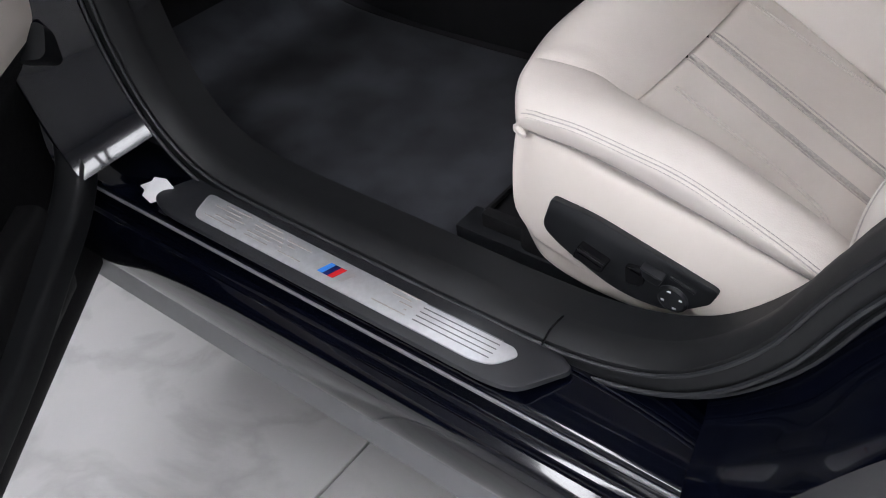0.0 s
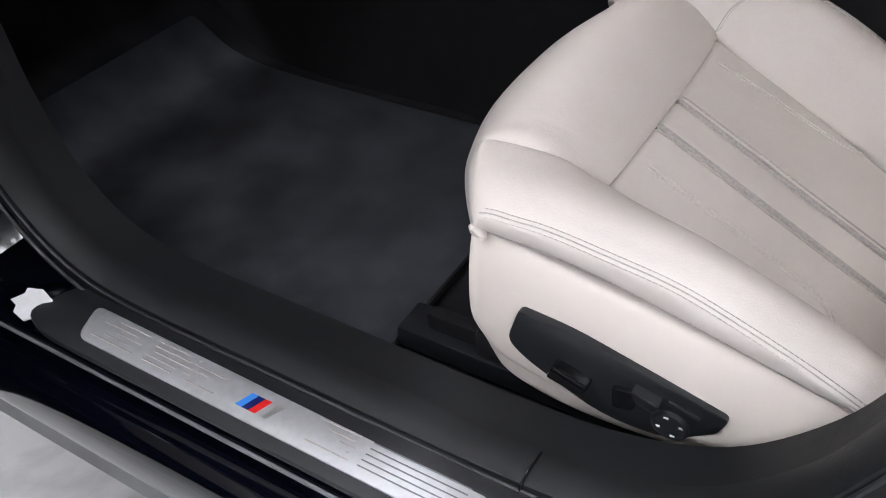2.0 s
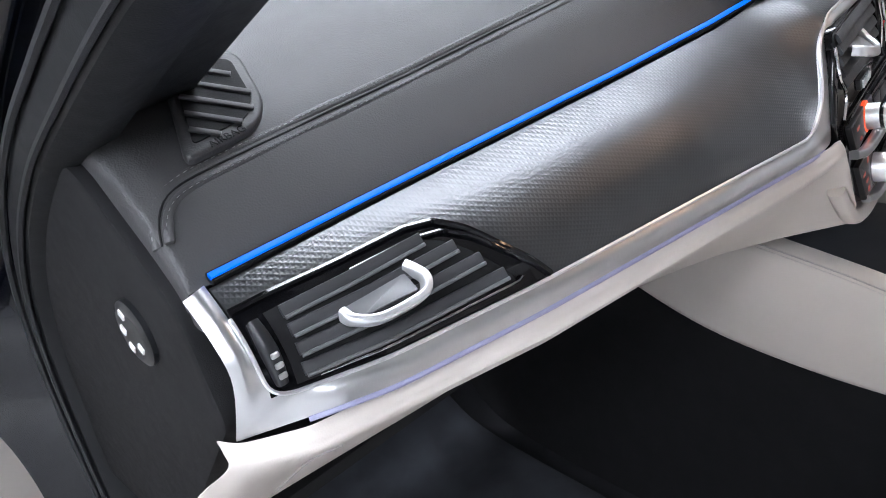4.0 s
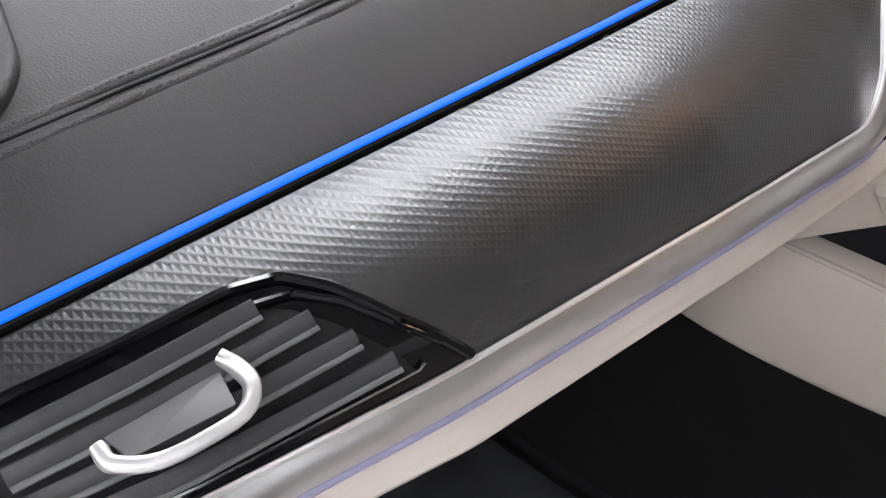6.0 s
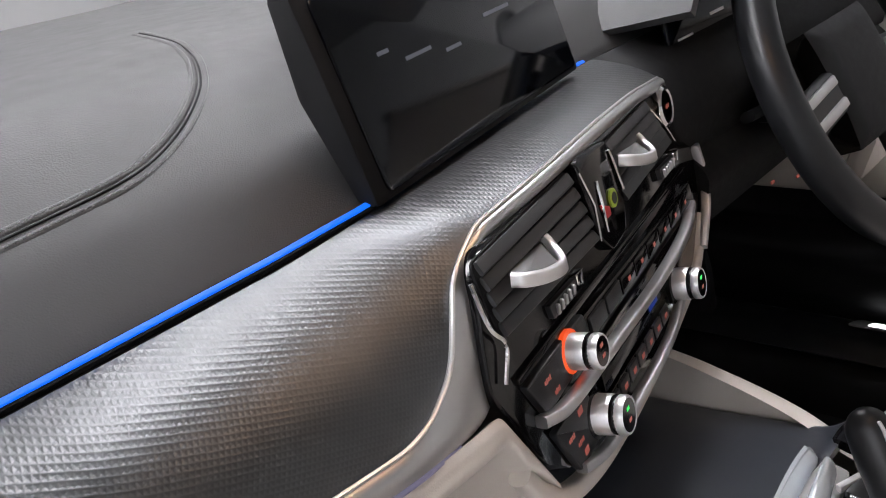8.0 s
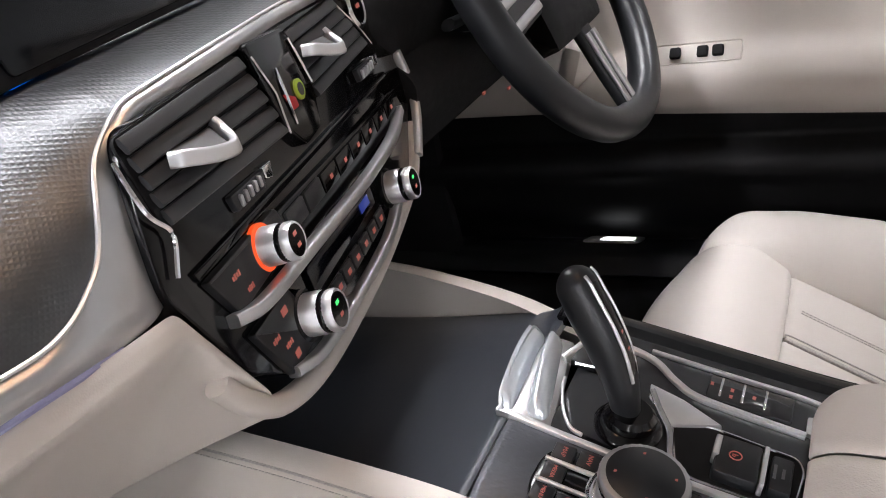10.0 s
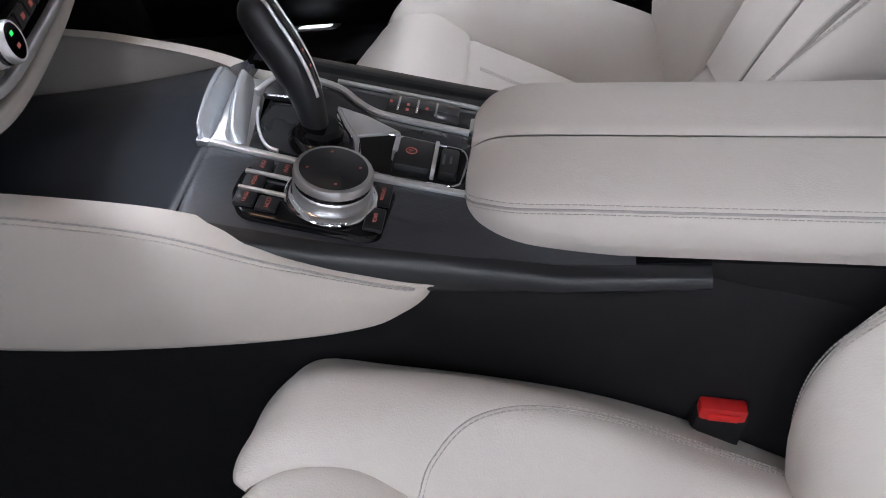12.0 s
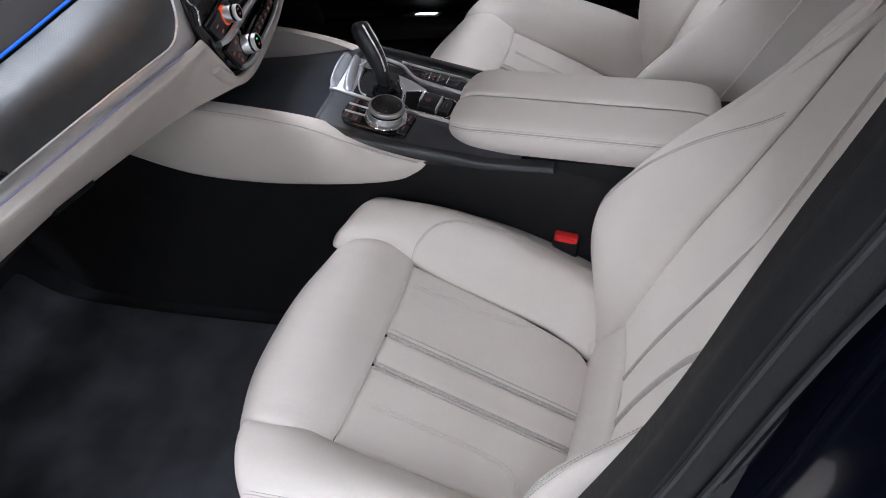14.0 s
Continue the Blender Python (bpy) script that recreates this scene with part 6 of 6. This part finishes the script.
def controller():
    """The rotary dial with its ring of keys."""
    c = thing("rotary_controller", "silver rotary dial with black touch top among keys", "control dial", (0.045, -0.100, 0.755))
    lean = unit((0.29, 0, 1))
    ux, uy = unit((1, 0, -0.29)), V(0, 1, 0)
    o = V(0.045, -0.099, con_z(0.045) + 0.002)
    poly = rounded([(-0.054, 0.014), (-0.046, 0.027), (0.040, 0.028), (0.050, 0.020), (0.046, -0.026), (0.036, -0.031), (-0.044, -0.029), (-0.055, -0.012)], 0.008)
    kb = slab("key_plate", poly, (o - lean * 0.003, ux, uy, lean), 0.006, GLOSS, c, 0.002, "glossy black key surround")
    spots = ((-0.042, 0.020, "MAP"), (-0.026, 0.020, "NAV"), (-0.043, 0.002, "MEDIA"), (-0.044, -0.016, "MENU"), (-0.029, -0.018, "COM"), (0.041, 0.012, "OPTION"), (0.040, -0.014, "BACK"))
    for a, b, word in spots:
        hw = 0.0068 if a < 0 else 0.0062
        hh = 0.0068 if a < 0 else 0.0110
        key = slab("key", rounded([(a - hw, b - hh), (a + hw, b - hh), (a + hw, b + hh), (a - hw, b + hh)], 0.0015), (o + lean * 0.0025, ux, uy, lean), 0.003, SATIN, kb, 0.0008)
        writing(word, o + ux * a + uy * b + lean * 0.0057, uy * -1, ux, 0.0044 if len(word) < 4 else 0.0036, RED_LIT, key)
    for b, e in ((0.0112, 0.010), (-0.0065, -0.0075)):
        sweep("chrome_line", [o + ux * -0.051 + uy * b + lean * 0.0050, o + ux * -0.020 + uy * e + lean * 0.0050], box_ring(0.0013, 0.0013, 0.0006, 2), BRIGHT, kb)
    ko = o + ux * 0.0085 + uy * 0.003 + lean * 0.002
    turned("collar", [(0.0315, -0.002), (0.0315, 0.002), (0.0295, 0.0045), (0.0262, 0.0055)], ko, lean, CHROME, c, 56, "bright collar")
    k = turned("dial", [(0.0250, 0.003), (0.0256, 0.004), (0.0256, 0.0125), (0.0248, 0.0135), (0.0242, 0.0145), (0.0246, 0.0165), (0.0260, 0.0180), (0.0260, 0.0215), (0.0250, 0.0235), (0.0224, 0.0240)], ko, lean, SILVER, c, 72, "ribbed silver dial", ribs=1, rib=0.0003)
    turned("band", [(0.0250, 0.0135), (0.0248, 0.0145), (0.0250, 0.0162), (0.0254, 0.0170)], ko, lean, GLOSS, k, 48)
    turned("touch_top", [(0.0223, 0.0222), (0.0223, 0.0243), (0.0216, 0.0247)], ko, lean, SATIN, k, 48, "black touch surface")
    for g in range(4):
        a = radians(90 * g + 15)
        q = ko + (ux * math.cos(a) + uy * math.sin(a)) * 0.0170 + lean * 0.0248
        block("mark", (0.0016, 0.0016, 0.0003), Matrix.Translation(tuple(q)), RED_LIT, k, 0.0)


def armrest():
    a = thing("armrest", "cream leather centre armrest with stitched edges", "armrest", (0.31, -0.03, 0.70))
    x0, x1 = 0.136, 0.512
    lean = lambda x: -0.10 * (x - 0.16)  # noqa: E731

    def halfsheet(y0, y1, name):
        C = []
        k = 1 if y0 < y1 else -1
        for x in (x0, x0 + 0.005, x0 + 0.018, x0 + 0.04, x0 + 0.08, 0.30, 0.42, x1 - 0.05, x1 - 0.02, x1 - 0.006, x1):
            e = min(x - x0, x1 - x)
            r = 0.045
            cut = r - math.sqrt(max(0, r * r - (r - min(r, e)) ** 2))
            drop = 0.014 * math.exp(-e / 0.012)
            ys = y0 + k * cut * 0.8
            zc = 0.751 - drop - 0.006 * (x - 0.3)
            rows = [(ys + k * 0.006, zc - 0.043 + drop * 0.8), (ys + k * 0.001, zc - 0.030 + drop * 0.5), (ys, zc - 0.018 + drop * 0.2), (ys + k * 0.004, zc - 0.008), (ys + k * 0.014, zc - 0.001), (ys * 0.5 + y1 * 0.5, zc + 0.001), (y1, zc)]
            C.append([V(x, y + lean(x), z) for y, z in rows])
        return pillow(name, C, CREAM, a, (0.002, 0.002, 0, 0.003), 0.007, m=70, n=54, thick=0.010, out=(0.3, y0 * 6, 3))

    ob, P, N = halfsheet(-0.104, -0.0185, "lid_half")
    halfsheet(0.064, -0.0165, "lid_half")
    for v0 in (0.50, 0.53, 0.575):
        line = [on(P, u, v0) + V(0, -0.0004, 0.0005) for u in np.linspace(0.05, 0.97, 110)]
        if v0 == 0.53:
            sweep("seam", line, ring(0.0009, k=6), THREAD, ob)
        else:
            stitches("stitching", line, unit((0, -0.7, 0.7)), THREAD, ob)
    block("core", (x1 - x0 - 0.12, 0.120, 0.036), pose((x0 + x1) / 2 + 0.005, -0.036, 0.722, 0, 0, -5.7), BLACK_PLASTIC, a, 0.01)
    block("base", (0.30, 0.150, 0.06), pose(0.345, -0.035, 0.670, 0, 0, -5.7), BLACK_PLASTIC, a, 0.012, "black plastic armrest base")


def buckle():
    b = thing("seat_belt_buckle", "black seat belt buckle with red release button", "buckle", (0.306, -0.128, 0.45))
    m = pose(0.303, -0.130, 0.545, 0, 10, 0)
    block("body", (0.038, 0.018, 0.075), m, BLACK_PLASTIC, b, 0.005)
    bt = block("button", (0.034, 0.013, 0.018), m @ pose(0, -0.002, 0.036), RED, b, 0.003, "red release button")
    block("bar", (0.022, 0.002, 0.007), m @ pose(0, -0.0095, 0.038), M_RED, bt, 0.001)
    sweep("strap", cr([V(0.303, -0.130, 0.51), V(0.298, -0.132, 0.45), V(0.296, -0.134, 0.38)], 10), box_ring(0.012, 0.003, 0.002, 2), BLACK_PLASTIC, b, up=(0, -1, 0))


def steering():
    s = thing("steering_wheel", "black leather steering wheel with silver spokes", "steering wheel", (-0.17, 0.425, 0.94))
    ax = unit((0.90, 0, 0.42))
    up = unit(V(-0.42, 0, 0.90))
    sd = V(0, 1, 0)
    o = V(-0.148, 0.440, 0.965)
    circ = np.array([o + (up * math.cos(g) + sd * math.sin(g)) * 0.178 for g in np.linspace(0, 2 * math.pi, 72, endpoint=False)])
    sweep("rim", circ, ring(0.0185, 0.0195, 14), SATIN, s, up=ax, closed=True, label="thick black leather rim")
    C = [[o + up * a + sd * b + ax * (0.012 - 0.9 * (a * a + b * b)) for b in (-0.075, -0.03, 0.03, 0.075)] for a in (-0.07, -0.02, 0.03, 0.06)]
    pillow("hub", C, BLACK_PLASTIC, s, (0.006, 0.006, 0.006, 0.006), 0.02, m=24, n=24, thick=0.04, out=o + ax)
    for g, w in ((radians(95), 0.022), (radians(265), 0.022), (radians(180), 0.016)):
        q = up * math.cos(g) + sd * math.sin(g)
        sweep("spoke", [o + q * 0.06 - ax * 0.004, o + q * 0.12 - ax * 0.004, o + q * 0.172 - ax * 0.002], box_ring(w, 0.007, 0.005, 3), SATIN, s, up=ax)
        for k in (-1, 1):
            e = np.cross(q, ax) * k * w * 0.55
            sweep("silver_insert", [o + q * 0.075 + ax * 0.004 + e, o + q * 0.12 + ax * 0.004 + e, o + q * 0.166 + ax * 0.004 + e], box_ring(0.005, 0.0025, 0.002, 2), SILVER, s, up=ax, label="satin silver spoke insert")
    for sgn in (-1, 1):
        sweep("shift_paddle", [o + sd * sgn * 0.10 - ax * 0.03 + up * 0.05, o + sd * sgn * 0.135 - ax * 0.03 + up * 0.03, o + sd * sgn * 0.13 - ax * 0.03 - up * 0.05], box_ring(0.010, 0.002, 0.002, 2), SATIN, s, up=ax)
    c = thing("steering_column", "black steering column shroud with stalk", "steering column", (-0.22, 0.425, 0.90))
    path = [o - ax * 0.035, o - ax * 0.08, o - ax * 0.14]
    sweep("shroud", path, box_ring(0.062, 0.050, 0.03, 5), BLACK_PLASTIC, c, up=up)
    sweep("stalk", cr([o - ax * 0.06 - sd * 0.05, o - ax * 0.055 - sd * 0.10 + up * 0.01, o - ax * 0.05 - sd * 0.155 + up * 0.015], 12), ring(0.008, 0.006, 10), SATIN, c, up=up)
    block("adjuster", (0.04, 0.05, 0.03), pose(-0.205, 0.340, 0.955), SATIN, c, 0.008)
    block("adjuster_grip", (0.03, 0.022, 0.012), pose(-0.185, 0.345, 0.945), SILVER, c, 0.004)


def driver_door():
    d = thing("driver_door", "closed driver's door with cream panel and black pocket", "car door", (-0.1, 0.74, 0.5))
    C = [[V(x, 0.735, 1.02), V(x, 0.735, 0.90), V(x, 0.728, 0.84), V(x, 0.715, 0.80), V(x, 0.690, 0.775), V(x, 0.680, 0.750), V(x, 0.688, 0.722), V(x, 0.715, 0.70 - 0.05 * (x + 0.1))] for x in (-0.62, -0.4, -0.2, 0.0, 0.2, 0.45)]
    pillow("upper_panel", C, CREAM_VINYL, d, (0, 0, 0, 0), m=30, n=50, thick=0.01, out=(0, 0, 1.0), label="cream upper door panel with armrest")
    C = [[V(x, 0.715, 0.705 - 0.05 * (x + 0.1)), V(x, 0.728, 0.675), V(x, 0.732, 0.655), V(x, 0.700, 0.650), V(x, 0.676, 0.642), V(x, 0.672, 0.625), V(x, 0.688, 0.60), V(x, 0.702, 0.560), V(x, 0.722, 0.530), V(x, 0.752, 0.500), V(x, 0.772, 0.468)] for x in (-0.62, -0.40, -0.2, 0.0, 0.2, 0.45)]
    pillow("lower_panel", C, BLACK_PLASTIC, d, (0, 0, 0, 0), m=30, n=60, thick=0.01, out=(0, 0, 0.7), label="black lower door panel with pocket")
    block("switch_pack", (0.135, 0.030, 0.003), pose(-0.065, 0.7035, 0.7875, 44, 0, 0), CREAM_VINYL, d, 0.004)
    for x in (-0.118, -0.084, -0.048, -0.028):
        block("window_switch", (0.015, 0.016, 0.008), pose(x, 0.7005, 0.7905, 44, 0, 0), BLACK_PLASTIC, d, 0.003)
    P = np.array([[V(x, y, z) for y, z in ((0.745, 1.02), (0.80, 0.98), (0.84, 0.7), (0.83, 0.46))] for x in np.linspace(-0.62, 0.5, 6)])
    shell("outer_skin", P, 0.02, PAINT, d, out=(0, 5, 0.7))
    return d


def passenger_door():
    """The open door beside the camera's first place."""
    d = thing("passenger_door", "open passenger door with black lower panel and cream top", "car door", (-0.62, -0.80, 0.5))
    hx, hy, ang = -0.632, -0.868, radians(DOOR_ANGLE)
    u = V(math.cos(ang), -math.sin(ang), 0)  # along the door from its hinge
    w = V(math.sin(ang), math.cos(ang), 0)   # from the door's skin to its inside
    at = lambda s, z, t: V(hx, hy, 0) + u * s + w * t + V(0, 0, z)  # noqa: E731
    endz = lambda z: 0.66 + 0.10 * max(0.0, (z - 0.30)) ** 0.8  # noqa: E731
    prof = [(0.24, 0.0), (0.24, 0.04), (0.27, 0.060), (0.36, 0.055), (0.46, 0.050), (0.56, 0.070), (0.61, 0.100), (0.64, 0.118)]
    C = [[at(s * endz(z), z, t - (0.03 if s == 1 else 0)) for z, t in prof] for s in (-0.05, 0.3, 0.6, 0.85, 0.97, 1.0)]
    pillow("lower_panel", C, BLACK_PLASTIC, d, (0, 0, 0, 0), m=40, n=50, thick=0.02, out=at(0.4, 0.5, 3), label="black lower door panel")
    prof = [(0.64, 0.118), (0.67, 0.128), (0.74, 0.130), (0.86, 0.12), (1.00, 0.08)]
    C = [[at(s * endz(z), z, t - (0.03 if s == 1 else 0)) for z, t in prof] for s in (-0.05, 0.3, 0.6, 0.85, 0.97, 1.0)]
    pillow("upper_panel", C, CREAM_VINYL, d, (0, 0, 0, 0), m=40, n=30, thick=0.02, out=at(0.4, 0.5, 3), label="cream upper door panel")
    C = [[at(s * endz(z), z, t) for z, t in ((0.23, 0.0), (0.35, -0.03), (0.6, -0.045), (0.85, -0.03), (1.0, 0.03))] for s in (0.0, 0.3, 0.6, 0.9, 1.02)]
    pillow("outer_skin", C, PAINT, d, (0, 0, 0, 0), m=20, n=20, thick=0.02, out=at(0.4, 0.5, -3), label="dark blue outer skin")
    line = [at(endz(z) * 1.0, z, 0.06) for z in np.linspace(0.25, 0.98, 24)]
    sweep("edge_seal", line, box_ring(0.02, 0.045, 0.014, 4), SEAL, d, up=w, label="rubber edge seal")
    # raised rim round the map pocket
    rim = cr([at(0.020, 0.640, 0.118), at(-0.022, 0.595, 0.118), at(-0.002, 0.530, 0.118), at(0.030, 0.470, 0.116), at(0.085, 0.432, 0.110), at(0.17, 0.412, 0.105), at(0.30, 0.385, 0.10), at(0.45, 0.365, 0.09), at(0.62, 0.35, 0.08)], 70)
    sweep("pocket_rim", rim, box_ring(0.022, 0.022, 0.011, 4), SEAL, d, up=w, label="dark grey pocket rim")
    C = [[at(s, z, t) for z, t in ((0.31, 0.06), (0.33, 0.085), (0.42, 0.095), (0.46, 0.09), (0.465, 0.06))] for s in (0.10, 0.2, 0.4, 0.58)]
    pillow("pocket", C, BLACK_PLASTIC, d, (0, 0, 0, 0), m=20, n=20, thick=0.01, out=at(0.4, 0.5, 3))


def rear_bench():
    b = thing("rear_bench", "cream leather rear bench behind the front seats", "car seat", (1.1, 0, 0.38))
    C = [[V(x, y, z) for y in (-0.64, -0.3, 0.0, 0.3, 0.64)] for x, z in ((0.86, 0.40), (0.85, 0.56), (0.90, 0.60), (1.15, 0.57), (1.32, 0.54))]
    pillow("cushion", C, CREAM, b, (0, 0.01, 0.01, 0.01), 0.03, m=30, n=40, thick=0.06)
    C = [[V(x, y, z) for y in (-0.62, -0.3, 0.0, 0.3, 0.62)] for x, z in ((1.30, 0.54), (1.33, 0.75), (1.42, 1.0), (1.46, 1.05))]
    pillow("backrest", C, CREAM, b, (0.01, 0, 0.01, 0.01), 0.03, m=30, n=40, thick=0.06, out=(0, 0, 0.9))


def instruments():
    c = thing("instrument_cluster", "dark instrument screen under a hood behind the wheel", "instruments", (-0.26, 0.38, 1.03))
    o, u, v = V(-0.245, 0.40, 1.020), V(0, 1, 0), unit(V(-0.2, 0, 1))
    w = np.cross(u, v)
    slab("glass", rounded([(-0.17, 0.0), (0.17, 0.0), (0.16, 0.085), (-0.16, 0.085)], 0.015), (o, u, v, w), 0.003, SCREEN, c, 0.001, "dark glossy instrument glass")
    P = np.array([[o + u * a + v * (0.092 - 0.05 * (a / 0.2) ** 4) + w * b + V(0, 0, 0.01 - 0.06 * b) for b in np.linspace(-0.12, 0.05, 8)] for a in np.linspace(-0.2, 0.2, 24)])
    shell("hood", P, 0.008, DASH, c, "grey leather hood", out=(0, 0.4, 3))
    for a, b, l, m in ((-0.15, 0.02, 0.03, LABEL_WHITE), (-0.11, 0.012, 0.008, RED), (-0.08, 0.03, 0.03, LABEL_WHITE), (0.06, 0.03, 0.04, LABEL_WHITE)):
        slab("dial_mark", [(a, b), (a + l, b), (a + l, b + 0.003), (a, b + 0.003)], (o + w * 0.0032, u, v, w), 0.0003, m, c, 0.0)


# ---------------------------------------------------------------- assembly
DOOR_ANGLE = 52
showroom()
car = car_shell()
b_pillar(car)
floor_mat()
front = seat()
tagged(front, "cream leather front passenger seat with grey piping")
other = copy_thing(front, Matrix.Translation((0.165, 0.360, 0.360)) @ Matrix.Diagonal((1, -1, 1, 1)))
tagged(other, "cream leather driver's seat beyond the centre console")
dashboard()
centre_stack()
display()
console()
selector()
controller()
armrest()
buckle()
steering()
instruments()
driver_door()
passenger_door()
rear_bench()
